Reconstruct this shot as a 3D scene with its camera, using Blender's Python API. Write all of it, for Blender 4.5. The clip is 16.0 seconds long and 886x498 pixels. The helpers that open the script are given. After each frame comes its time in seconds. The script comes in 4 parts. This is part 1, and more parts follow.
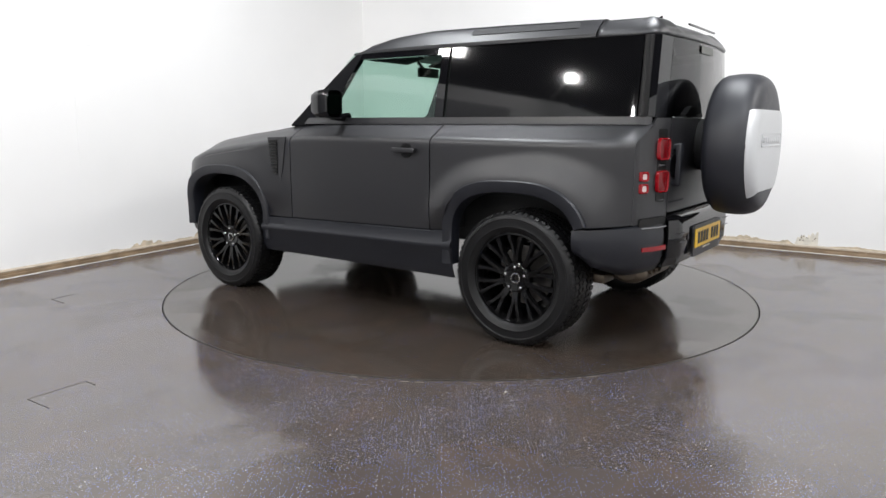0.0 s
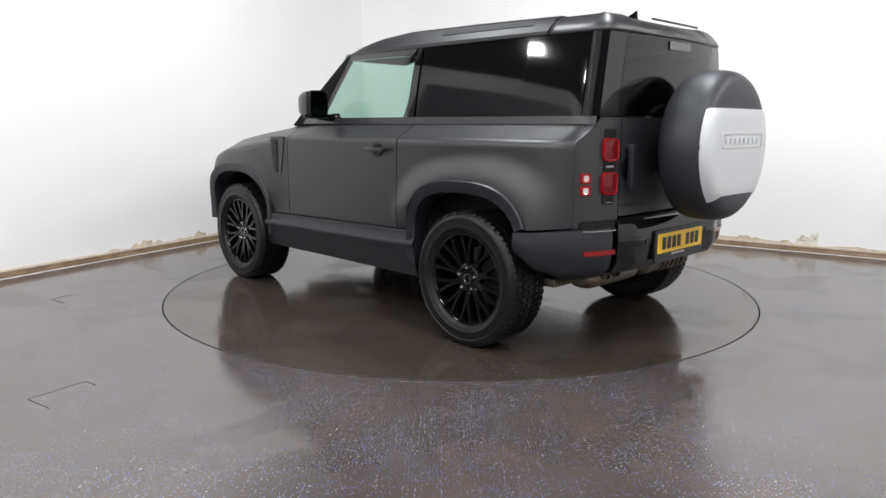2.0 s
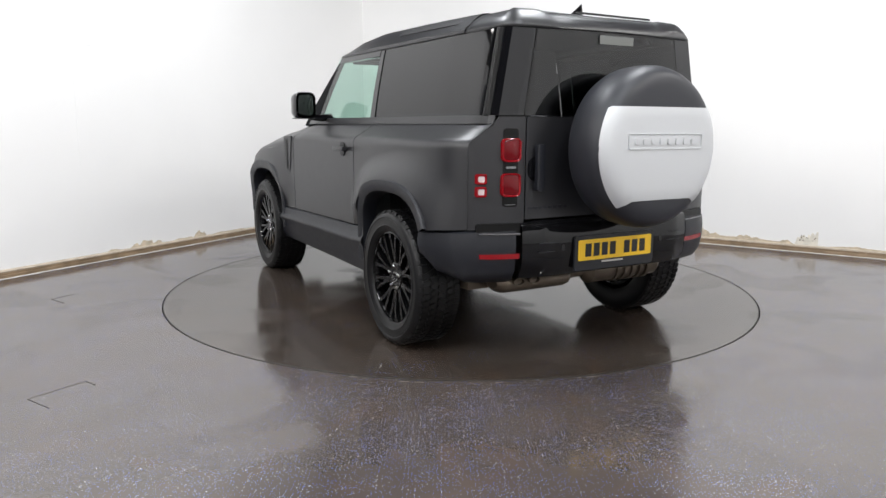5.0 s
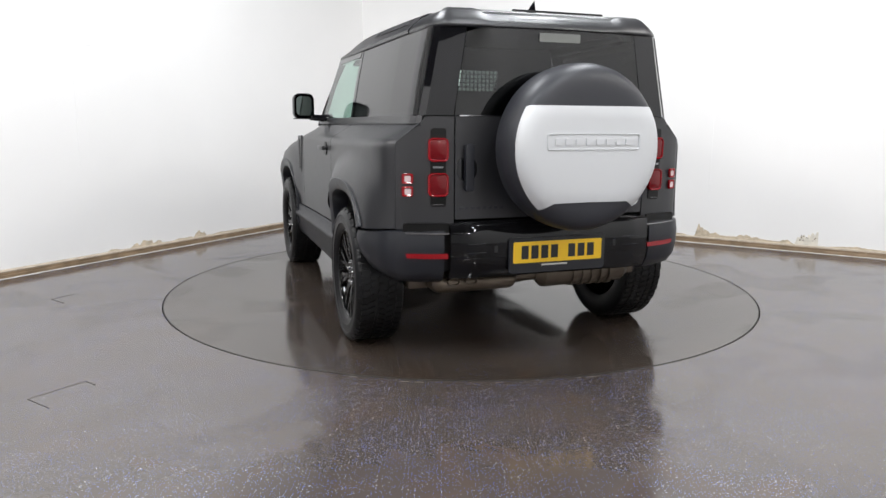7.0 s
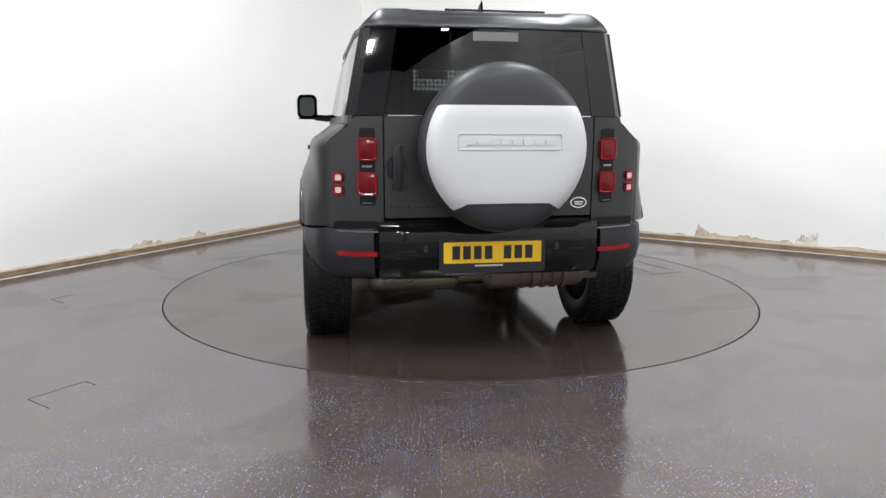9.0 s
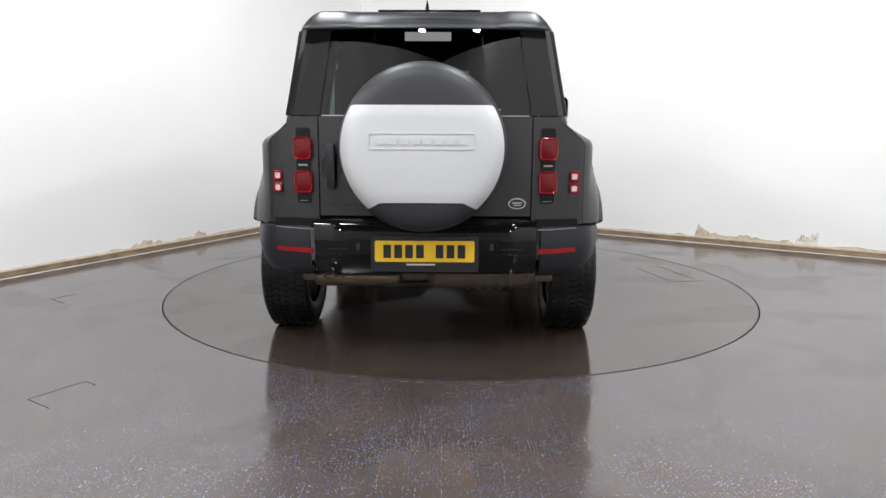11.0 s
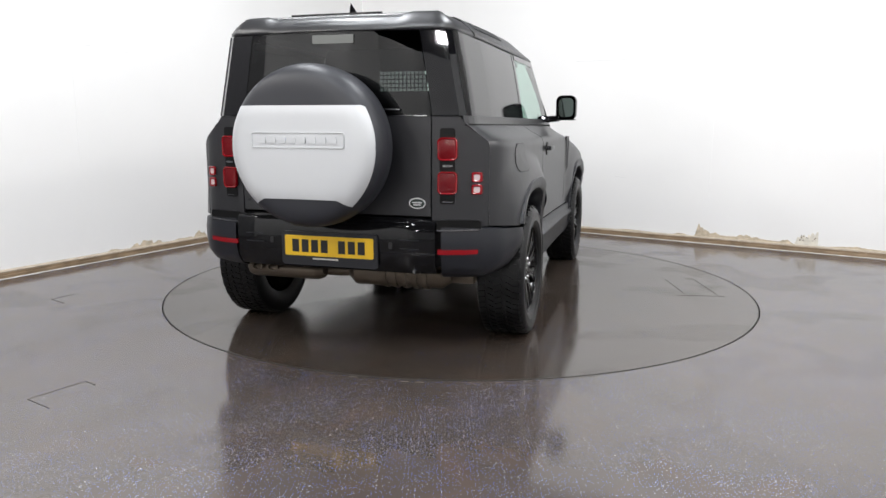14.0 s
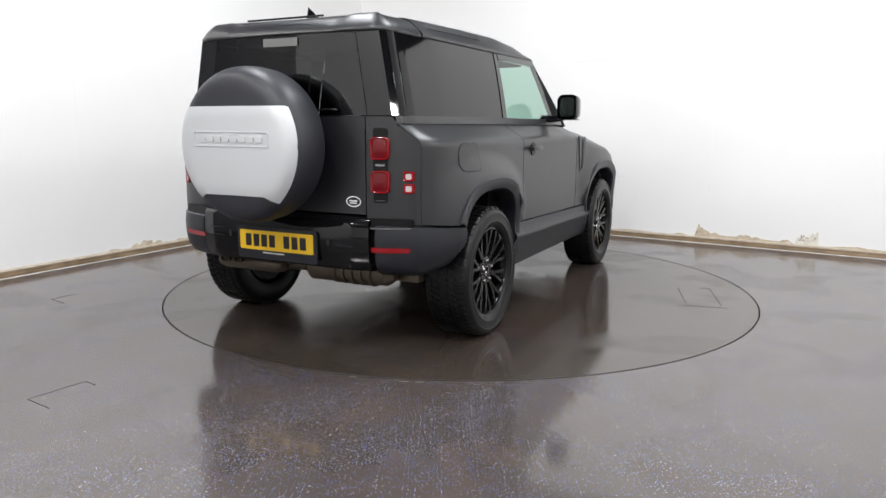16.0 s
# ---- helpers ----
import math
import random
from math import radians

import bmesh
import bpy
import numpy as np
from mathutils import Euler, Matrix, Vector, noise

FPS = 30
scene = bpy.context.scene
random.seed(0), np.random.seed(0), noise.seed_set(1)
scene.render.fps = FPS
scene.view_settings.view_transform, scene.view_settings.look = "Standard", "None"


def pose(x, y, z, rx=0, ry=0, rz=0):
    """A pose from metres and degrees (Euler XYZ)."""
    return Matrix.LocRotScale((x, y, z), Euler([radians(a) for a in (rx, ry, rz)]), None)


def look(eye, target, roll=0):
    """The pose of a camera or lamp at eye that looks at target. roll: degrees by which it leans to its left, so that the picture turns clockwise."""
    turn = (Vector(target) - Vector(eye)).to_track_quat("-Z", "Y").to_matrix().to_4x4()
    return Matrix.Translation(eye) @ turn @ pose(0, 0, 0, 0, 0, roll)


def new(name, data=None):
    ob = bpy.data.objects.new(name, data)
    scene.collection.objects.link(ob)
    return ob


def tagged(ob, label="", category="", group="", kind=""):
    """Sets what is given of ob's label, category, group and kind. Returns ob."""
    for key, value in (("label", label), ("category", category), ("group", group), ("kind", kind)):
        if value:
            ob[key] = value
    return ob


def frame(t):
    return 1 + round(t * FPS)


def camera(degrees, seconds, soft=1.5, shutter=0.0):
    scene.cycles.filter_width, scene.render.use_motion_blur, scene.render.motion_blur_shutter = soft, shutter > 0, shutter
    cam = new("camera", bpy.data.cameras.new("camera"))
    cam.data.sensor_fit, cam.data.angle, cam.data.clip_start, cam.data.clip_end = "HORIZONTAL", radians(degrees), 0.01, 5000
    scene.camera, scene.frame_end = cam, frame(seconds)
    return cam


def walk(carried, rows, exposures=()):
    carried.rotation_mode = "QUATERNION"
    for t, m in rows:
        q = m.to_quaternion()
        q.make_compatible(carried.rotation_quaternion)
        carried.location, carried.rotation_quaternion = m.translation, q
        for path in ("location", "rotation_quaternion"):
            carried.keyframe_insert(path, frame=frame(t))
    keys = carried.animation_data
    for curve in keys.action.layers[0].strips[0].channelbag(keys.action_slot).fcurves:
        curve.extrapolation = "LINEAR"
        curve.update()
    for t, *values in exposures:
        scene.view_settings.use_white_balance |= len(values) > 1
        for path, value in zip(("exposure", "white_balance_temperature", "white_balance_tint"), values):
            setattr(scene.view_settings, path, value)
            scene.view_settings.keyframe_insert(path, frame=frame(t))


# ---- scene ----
EYE = (0.0, 0.0, 1.261)
TILT = radians(9.898)
AXIS = (0.1268, 5.618)          # the turntable's axis on the floor
PIVOT = (1.175, -0.189)        # the same axis in the car's own space
TABLE_R = 2.240

cam = camera(64.08, 16.0, soft=1.5)
aim = look(EYE, (0, math.cos(TILT), EYE[2] - math.sin(TILT)), 0.217)
walk(cam, [(0.0, aim), (16.0, aim)], exposures=[(0.0, -0.13), (16.0, -0.13)])

# ---- world and lamps ----
world = bpy.data.worlds.new("world")
scene.world = world
world.use_nodes = True
world.node_tree.nodes["Background"].inputs[0].default_value = (0.02, 0.02, 0.022, 1)
world.node_tree.nodes["Background"].inputs[1].default_value = 0.3

LEFT_A, LEFT_B = Vector((-3.659, 5.683)), Vector((-2.425, 7.936))
RIGHT_A, RIGHT_B = Vector((2.024, 8.224)), Vector((4.286, 6.747))


def meet(a, b, c, d):
    r, s = b - a, d - c
    k = ((c - a).x * s.y - (c - a).y * s.x) / (r.x * s.y - r.y * s.x)
    return a + k * r


CORNER = meet(LEFT_A, LEFT_B, RIGHT_A, RIGHT_B)
LDIR, RDIR = (LEFT_A - LEFT_B).normalized(), (RIGHT_B - RIGHT_A).normalized()
L1 = CORNER + LDIR * ((-4.0 - CORNER.x) / LDIR.x)
R1 = CORNER + RDIR * ((4.65 - CORNER.x) / RDIR.x)
L2, BACK, R2 = Vector((-4.0, -2.7)), Vector((0.1, -6.8)), Vector((4.65, 0.3))
WALL_H, BACK_H = 3.08, 3.6

# floodlights on arms over the wall tops: place, foot on the wall, and watts
FLOODS = [((-3.45, y, 3.55), (-4.06, y, WALL_H), w) for y, w in ((5.0, 9), (3.5, 28), (1.6, 50), (-1.0, 54))]
FLOODS += [((4.10, y, 3.9), (4.71, y, BACK_H), w) for y, w in ((5.4, 10), (3.6, 41), (1.6, 56))]
FLOODS += [((-2.45, -3.85, 3.38), (-2.62, -4.15, WALL_H), 42), ((-0.75, -5.0, 3.38), (-1.05, -5.70, WALL_H), 42), ((1.50, -4.30, 3.38), (1.72, -4.30, WALL_H), 42), ((2.95, -1.75, 3.38), (3.30, -1.85, WALL_H), 38)]
AIM = Vector((AXIS[0], AXIS[1] + 0.8, 1.0))


def lamp_at(p, watts):
    d = bpy.data.lights.new("flood_lamp", "AREA")
    d.shape, d.size, d.size_y, d.energy, d.color = "RECTANGLE", 0.27, 0.19, watts, (1.0, 0.978, 0.965)
    ob = new("flood_lamp", d)
    way = (AIM - Vector(p)).normalized()
    ob.matrix_world = look(Vector(p) + way * 0.05, AIM)
    return ob


for p, foot, w in FLOODS:
    lamp_at(p, w)

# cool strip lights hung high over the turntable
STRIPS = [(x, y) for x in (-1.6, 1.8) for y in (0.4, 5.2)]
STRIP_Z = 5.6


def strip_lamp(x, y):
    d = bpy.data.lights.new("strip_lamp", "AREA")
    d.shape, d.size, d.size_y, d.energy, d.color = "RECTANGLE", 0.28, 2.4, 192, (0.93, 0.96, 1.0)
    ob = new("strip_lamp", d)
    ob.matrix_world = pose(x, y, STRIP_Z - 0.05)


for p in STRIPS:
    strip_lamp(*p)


# ---- materials ----
def mat(name, color, rough=0.5, metal=0.0, vary=0.12, scale=8.0, bump=0.0, bump_scale=120.0, rough_vary=0.06, coat=0.0, spec=0.5):
    m = bpy.data.materials.new(name)
    m.use_nodes = True
    t = m.node_tree
    b = t.nodes["Principled BSDF"]
    b.inputs["Metallic"].default_value = metal
    b.inputs["Coat Weight"].default_value = coat
    b.inputs["Coat Roughness"].default_value = 0.05
    b.inputs["Specular IOR Level"].default_value = spec
    tc = t.nodes.new("ShaderNodeTexCoord")
    n1 = t.nodes.new("ShaderNodeTexNoise")
    n1.inputs["Scale"].default_value, n1.inputs["Detail"].default_value = scale, 6
    t.links.new(tc.outputs["Object"], n1.inputs["Vector"])
    ramp = t.nodes.new("ShaderNodeMix")
    ramp.data_type = "RGBA"
    ramp.inputs["A"].default_value = (*[c * (1 - vary) for c in color], 1)
    ramp.inputs["B"].default_value = (*[min(1, c * (1 + vary)) for c in color], 1)
    t.links.new(n1.outputs["Fac"], ramp.inputs["Factor"])
    t.links.new(ramp.outputs["Result"], b.inputs["Base Color"])
    n2 = t.nodes.new("ShaderNodeTexNoise")
    n2.inputs["Scale"].default_value, n2.inputs["Detail"].default_value = scale * 5, 4
    t.links.new(tc.outputs["Object"], n2.inputs["Vector"])
    mr = t.nodes.new("ShaderNodeMapRange")
    mr.inputs["To Min"].default_value, mr.inputs["To Max"].default_value = max(0.01, rough - rough_vary), min(1, rough + rough_vary)
    t.links.new(n2.outputs["Fac"], mr.inputs["Value"])
    t.links.new(mr.outputs["Result"], b.inputs["Roughness"])
    if bump:
        n3 = t.nodes.new("ShaderNodeTexNoise")
        n3.inputs["Scale"].default_value, n3.inputs["Detail"].default_value = bump_scale, 3
        t.links.new(tc.outputs["Object"], n3.inputs["Vector"])
        bp = t.nodes.new("ShaderNodeBump")
        bp.inputs["Strength"].default_value, bp.inputs["Distance"].default_value = bump, 0.002
        t.links.new(n3.outputs["Fac"], bp.inputs["Height"])
        t.links.new(bp.outputs["Normal"], b.inputs["Normal"])
    return m


def glass(name, tint, rough=0.0, through_amount=1.0, dark=(0.01, 0.01, 0.011)):
    """A thin pane: tinted see-through with a clear gloss."""
    m = bpy.data.materials.new(name)
    m.use_nodes = True
    t = m.node_tree
    t.nodes.clear()
    out = t.nodes.new("ShaderNodeOutputMaterial")
    tr = t.nodes.new("ShaderNodeBsdfTransparent")
    tr.inputs["Color"].default_value = (*tint, 1)
    gl = t.nodes.new("ShaderNodeBsdfGlossy")
    gl.inputs["Roughness"].default_value = rough
    lw = t.nodes.new("ShaderNodeLayerWeight")
    pw = t.nodes.new("ShaderNodeMath")
    pw.operation, pw.inputs[1].default_value = "POWER", 4.5
    t.links.new(lw.outputs["Facing"], pw.inputs[0])
    fr = t.nodes.new("ShaderNodeMapRange")
    fr.inputs["To Min"].default_value, fr.inputs["To Max"].default_value = 0.07, 1.0
    t.links.new(pw.outputs[0], fr.inputs["Value"])
    mix = t.nodes.new("ShaderNodeMixShader")
    t.links.new(fr.outputs[0], mix.inputs[0])
    t.links.new(tr.outputs[0], mix.inputs[1])
    t.links.new(gl.outputs[0], mix.inputs[2])
    t.links.new(mix.outputs[0], out.inputs["Surface"])
    return m


def floor_material(name, base, keep, dirt, wet=0.05):
    m = mat(name, base, rough=0.17, vary=0.24, scale=0.9, rough_vary=0.06, bump=0.10, bump_scale=20, spec=0.9)
    t = m.node_tree
    b = t.nodes["Principled BSDF"]
    base = b.inputs["Base Color"].links[0].from_socket
    tc = t.nodes.new("ShaderNodeTexCoord")
    old = b.inputs["Roughness"].links[0].from_socket
    big = t.nodes.new("ShaderNodeTexNoise")
    big.inputs["Scale"].default_value, big.inputs["Detail"].default_value, big.inputs["Distortion"].default_value = 1.3, 5, 0.6
    t.links.new(tc.outputs["Object"], big.inputs["Vector"])
    step = t.nodes.new("ShaderNodeMapRange")
    step.inputs["From Min"].default_value, step.inputs["From Max"].default_value = 0.50, 0.57
    step.inputs["To Min"].default_value, step.inputs["To Max"].default_value = -wet, 0.06
    t.links.new(big.outputs["Fac"], step.inputs["Value"])
    add = t.nodes.new("ShaderNodeMath")
    t.links.new(old, add.inputs[0])
    t.links.new(step.outputs[0], add.inputs[1])
    add.use_clamp = True
    t.links.new(add.outputs[0], b.inputs["Roughness"])
    dens = t.nodes.new("ShaderNodeTexNoise")
    dens.inputs["Scale"].default_value, dens.inputs["Detail"].default_value = 2.6, 4
    t.links.new(tc.outputs["Object"], dens.inputs["Vector"])
    # brown streaks of trodden-in dirt, then scuffs
    st = t.nodes.new("ShaderNodeTexNoise")
    st.inputs["Scale"].default_value, st.inputs["Detail"].default_value, st.inputs["Distortion"].default_value = 3.2, 7, 1.4
    t.links.new(tc.outputs["Object"], st.inputs["Vector"])
    sr = t.nodes.new("ShaderNodeMapRange")
    sr.inputs["From Min"].default_value, sr.inputs["From Max"].default_value = 0.48, 0.70
    sr.inputs["To Max"].default_value = 0.45
    t.links.new(st.outputs["Fac"], sr.inputs["Value"])
    dm = t.nodes.new("ShaderNodeMix")
    dm.data_type = "RGBA"
    t.links.new(sr.outputs[0], dm.inputs["Factor"])
    t.links.new(base, dm.inputs["A"])
    dm.inputs["B"].default_value = (*dirt, 1)
    base = dm.outputs["Result"]
    for scale, cut, colour, few in ((74.0, 0.104, (0.09, 0.16, 0.58), keep + 0.12), (66.0, 0.082, (0.32, 0.40, 0.70), keep + 0.28), (43.0, 0.058, (0.80, 0.81, 0.86), keep + 0.34)):
        v = t.nodes.new("ShaderNodeTexVoronoi")
        v.voronoi_dimensions = "2D"
        v.inputs["Scale"].default_value = scale
        t.links.new(tc.outputs["Object"], v.inputs["Vector"])
        lt = t.nodes.new("ShaderNodeMath")
        lt.operation = "LESS_THAN"
        lt.inputs[1].default_value = cut
        t.links.new(v.outputs["Distance"], lt.inputs[0])
        sep = t.nodes.new("ShaderNodeSeparateColor")
        t.links.new(v.outputs["Color"], sep.inputs[0])
        gt = t.nodes.new("ShaderNodeMath")
        gt.operation = "GREATER_THAN"
        pat = t.nodes.new("ShaderNodeMapRange")
        pat.inputs["From Min"].default_value, pat.inputs["From Max"].default_value = 0.35, 0.65
        pat.inputs["To Min"].default_value, pat.inputs["To Max"].default_value = few + 0.28, few - 0.18
        t.links.new(dens.outputs["Fac"], pat.inputs["Value"])
        t.links.new(pat.outputs[0], gt.inputs[1])
        t.links.new(sep.outputs[0], gt.inputs[0])
        mul = t.nodes.new("ShaderNodeMath")
        mul.operation = "MULTIPLY"
        t.links.new(lt.outputs[0], mul.inputs[0])
        t.links.new(gt.outputs[0], mul.inputs[1])
        mx = t.nodes.new("ShaderNodeMix")
        mx.data_type = "RGBA"
        t.links.new(mul.outputs[0], mx.inputs["Factor"])
        t.links.new(base, mx.inputs["A"])
        mx.inputs["B"].default_value = (*colour, 1)
        base = mx.outputs["Result"]
    t.links.new(base, b.inputs["Base Color"])
    return m


# lamp trim metal, also the made-up highlight along the bumper slots
M_TRIM = mat("dull_trim_and_highlight", (0.28, 0.28, 0.29), rough=0.25, metal=1.0)
# dark tint stands in for the dim room that the door mirrors reflect
M_MIRROR = mat("mirror_dim_reflection", (0.13, 0.16, 0.15), rough=0.02, metal=1.0, vary=0.02, rough_vary=0.01)
M_STICKER = mat("pale_sticker", (0.15, 0.155, 0.145), rough=0.6)
M_JOINT = mat("filled_wall_joint", (0.83, 0.825, 0.815), rough=0.5)
M_CRACK = mat("grey_crack", (0.60, 0.60, 0.59), rough=0.8)
M_EDGE = mat("worn_edge_steel", (0.05, 0.047, 0.043), rough=0.4, vary=0.5, scale=4)
M_FLOOR = floor_material("epoxy_floor", (0.068, 0.056, 0.050), 0.35, (0.098, 0.066, 0.048))
M_DISC = floor_material("worn_epoxy_disc", (0.044, 0.035, 0.029), 0.80, (0.064, 0.040, 0.027), 0.06)
M_SHUTTER = mat("grey_shutter_paint", (0.22, 0.22, 0.23), rough=0.5)
M_WALL = mat("white_wall_paint", (0.790, 0.783, 0.772), rough=0.6, vary=0.06, scale=0.7, bump=0.15, bump_scale=14)
M_CEIL = mat("dark_ceiling", (0.10, 0.10, 0.105), rough=0.8)
M_SKIRT = mat("worn_timber", (0.235, 0.165, 0.100), rough=0.55, vary=0.75, scale=9, bump=0.4, bump_scale=40)
M_SKIRT_TOP = mat("pale_worn_timber", (0.38, 0.32, 0.25), rough=0.6, vary=0.5, scale=14, bump=0.3, bump_scale=60)
M_PLASTER = mat("bare_plaster", (0.52, 0.44, 0.33), rough=0.85, vary=0.6, scale=26, bump=0.6, bump_scale=60)
M_FILLER = mat("pale_filler", (0.68, 0.64, 0.56), rough=0.85, vary=0.3, scale=30, bump=0.6, bump_scale=70)
M_CAULK = mat("white_sealant", (0.58, 0.57, 0.54), rough=0.5, vary=0.15, scale=12)
M_HATCH = mat("hatch_joint", (0.036, 0.030, 0.026), rough=0.4, vary=0.3, scale=6)
M_CHIP = mat("pale_chip", (0.13, 0.12, 0.105), rough=0.6, vary=0.5, scale=60)
M_SEAM = mat("dark_joint", (0.012, 0.011, 0.010), rough=0.7)
M_WRAP = mat("satin_grey_paint", (0.0105, 0.0105, 0.0125), rough=0.41, vary=0.05, scale=3, rough_vary=0.03, coat=0.35, spec=0.5)
M_WRAP.node_tree.nodes["Principled BSDF"].inputs["Coat Roughness"].default_value = 0.36
M_PLASTIC = mat("grey_plastic_cladding", (0.0095, 0.0105, 0.0145), rough=0.40, vary=0.06, scale=6, bump=0.08, bump_scale=300)
M_GLOSS = mat("gloss_black", (0.005, 0.005, 0.006), rough=0.02, vary=0.05, rough_vary=0.008, coat=0.2)
M_BUMPER = mat("gloss_black_plain", (0.004, 0.004, 0.0045), rough=0.06, vary=0.05, rough_vary=0.015, spec=0.42)
M_BLACK = mat("matt_black", (0.012, 0.012, 0.013), rough=0.6, vary=0.2)
M_RUBBER = mat("tyre_rubber", (0.0045, 0.0045, 0.005), rough=0.38, vary=0.4, scale=12, bump=0.2, bump_scale=150, rough_vary=0.1, spec=0.30)
M_RIM = mat("gloss_black_alloy", (0.003, 0.003, 0.0033), rough=0.10, vary=0.1, spec=0.32)
M_CHROME = mat("chrome", (0.75, 0.75, 0.76), rough=0.12, metal=1.0, vary=0.05)
M_SILVER = mat("silver_paint", (0.55, 0.56, 0.57), rough=0.46, metal=0.3, vary=0.02, scale=2, rough_vary=0.02)
M_VINYL = mat("spare_cover_plastic", (0.018, 0.019, 0.024), rough=0.46, vary=0.05, scale=4, bump=0.05, bump_scale=250)
M_RED = mat("red_lens", (0.22, 0.002, 0.006), rough=0.11, vary=0.1, spec=0.5)
M_FRAME = mat("matt_window_frame", (0.006, 0.006, 0.007), rough=0.8, spec=0.05)
M_STRIP = mat("black_corner_strip", (0.004, 0.004, 0.0045), rough=0.34, vary=0.1, spec=0.22)
M_SLOT = mat("black_recess", (0.004, 0.004, 0.004), rough=0.35, spec=0.25)
M_DEEPRED = mat("deep_red_lens", (0.12, 0.0015, 0.004), rough=0.14, vary=0.12, scale=70, spec=0.4)
M_WHITE_LENS = mat("clear_lens", (0.55, 0.45, 0.45), rough=0.1, vary=0.06)
M_PLATE = mat("yellow_plate", (0.80, 0.50, 0.02), rough=0.35, vary=0.03)
M_INK = mat("black_ink", (0.01, 0.01, 0.011), rough=0.5)
# aged steel, its base colour darkened to include the shadow under the car
M_STEEL = mat("aged_steel_in_shade", (0.13, 0.105, 0.08), rough=0.42, metal=0.7, vary=0.25, scale=9)
M_DARKSTEEL = mat("dark_brake_steel", (0.10, 0.095, 0.09), rough=0.35, metal=0.8, vary=0.2)
M_CLOTH = mat("dark_cabin_trim", (0.03, 0.03, 0.032), rough=0.8, vary=0.2)
M_GLASS = glass("green_tint_glass", (0.66, 0.83, 0.76))
M_DARKGLASS = glass("privacy_glass", (0.16, 0.16, 0.165))
M_GREENBADGE = mat("dark_green_badge", (0.012, 0.022, 0.016), rough=0.3)


# ---- mesh helpers ----
def grid(bm, rows, close=False):
    """Faces between rows of points."""
    vs = [[bm.verts.new(q) for q in r] for r in rows]
    for a, b in zip(vs, vs[1:]):
        n = len(a)
        for i in range(n if close else n - 1):
            j = (i + 1) % n
            try:
                bm.faces.new((a[i], a[j], b[j], b[i]))
            except ValueError:
                pass
    return vs


def fan(bm, ring):
    try:
        bm.faces.new(ring)
    except ValueError:
        pass


def box(bm, c, s, bevel=0.0, m=None, seg=2):
    r = bmesh.ops.create_cube(bm, size=1, matrix=Matrix.Translation(c) @ (m or Matrix()) @ Matrix.Diagonal((*s, 1)))
    if bevel:
        es = list({e for v in r["verts"] for e in v.link_edges})
        bmesh.ops.bevel(bm, geom=es, offset=bevel, segments=seg, profile=0.6, affect="EDGES")


def tube(bm, pts, r, n=14, caps=True):
    """A round bar along points; r a number or one per point."""
    pts = [Vector(q) for q in pts]
    rs = r if isinstance(r, (list, tuple)) else [r] * len(pts)
    rows = []
    for i, q in enumerate(pts):
        d = (pts[min(i + 1, len(pts) - 1)] - pts[max(i - 1, 0)]).normalized()
        up = Vector((0, 0, 1)) if abs(d.z) < 0.9 else Vector((1, 0, 0))
        a = d.cross(up).normalized()
        b = d.cross(a)
        rows.append([q + rs[i] * (math.cos(2 * math.pi * k / n) * a + math.sin(2 * math.pi * k / n) * b) for k in range(n)])
    vs = grid(bm, rows, True)
    if caps:
        fan(bm, vs[0])
        fan(bm, vs[-1][::-1])


def lathe(bm, prof, n=48, axis="y", c=(0, 0, 0)):
    """Turn (radius, along) pairs round an axis."""
    rows = []
    for r, h in prof:
        row = []
        for k in range(n):
            a = 2 * math.pi * k / n
            u, v = r * math.cos(a), r * math.sin(a)
            q = (u, h, v) if axis == "y" else ((h, u, v) if axis == "x" else (u, v, h))
            row.append(Vector(q) + Vector(c))
        rows.append(row)
    return grid(bm, rows, True)


def prism(bm, outline, depth, place):
    """A flat outline (u, v) with a thickness; place maps (u, v, w) to a point."""
    a = [bm.verts.new(place(u, v, 0)) for u, v in outline]
    b = [bm.verts.new(place(u, v, depth)) for u, v in outline]
    fan(bm, a)
    fan(bm, b[::-1])
    n = len(a)
    for i in range(n):
        j = (i + 1) % n
        bm.faces.new((a[i], b[i], b[j], a[j]))


def rounded(w, h, r, n=5, cx=0.0, cy=0.0):
    out = []
    for qx, qy, a0 in ((1, 1, 0), (-1, 1, 90), (-1, -1, 180), (1, -1, 270)):
        for k in range(n + 1):
            a = radians(a0 + 90 * k / n)
            out.append((cx + qx * (w / 2 - r) + r * math.cos(a), cy + qy * (h / 2 - r) + r * math.sin(a)))
    return out


def shell(bm, thick):
    """Give an open sheet a thickness, inwards along its normals."""
    bm.normal_update()
    verts, faces = list(bm.verts), list(bm.faces)
    mid = sum((v.co for v in verts), Vector()) / len(verts)
    side = sum(f.normal.dot(f.calc_center_median() - Vector((mid.x * 0.5 + 0.6, 0, 1.0))) * f.calc_area() for f in faces)
    k = -thick if side > 0 else thick
    if side <= 0:
        bmesh.ops.reverse_faces(bm, faces=faces)
        bm.normal_update()
        k = -thick
    twin = {v: bm.verts.new(v.co + v.normal * k) for v in verts}
    rim = [(e, e.link_faces[0]) for e in bm.edges if len(e.link_faces) == 1]
    for f in faces:
        bm.faces.new([twin[v] for v in reversed(f.verts)])
    for e, f in rim:
        a, b = e.verts
        vs = list(f.verts)
        if vs[(vs.index(a) + 1) % len(vs)] is not b:
            a, b = b, a
        bm.faces.new((b, a, twin[a], twin[b]))


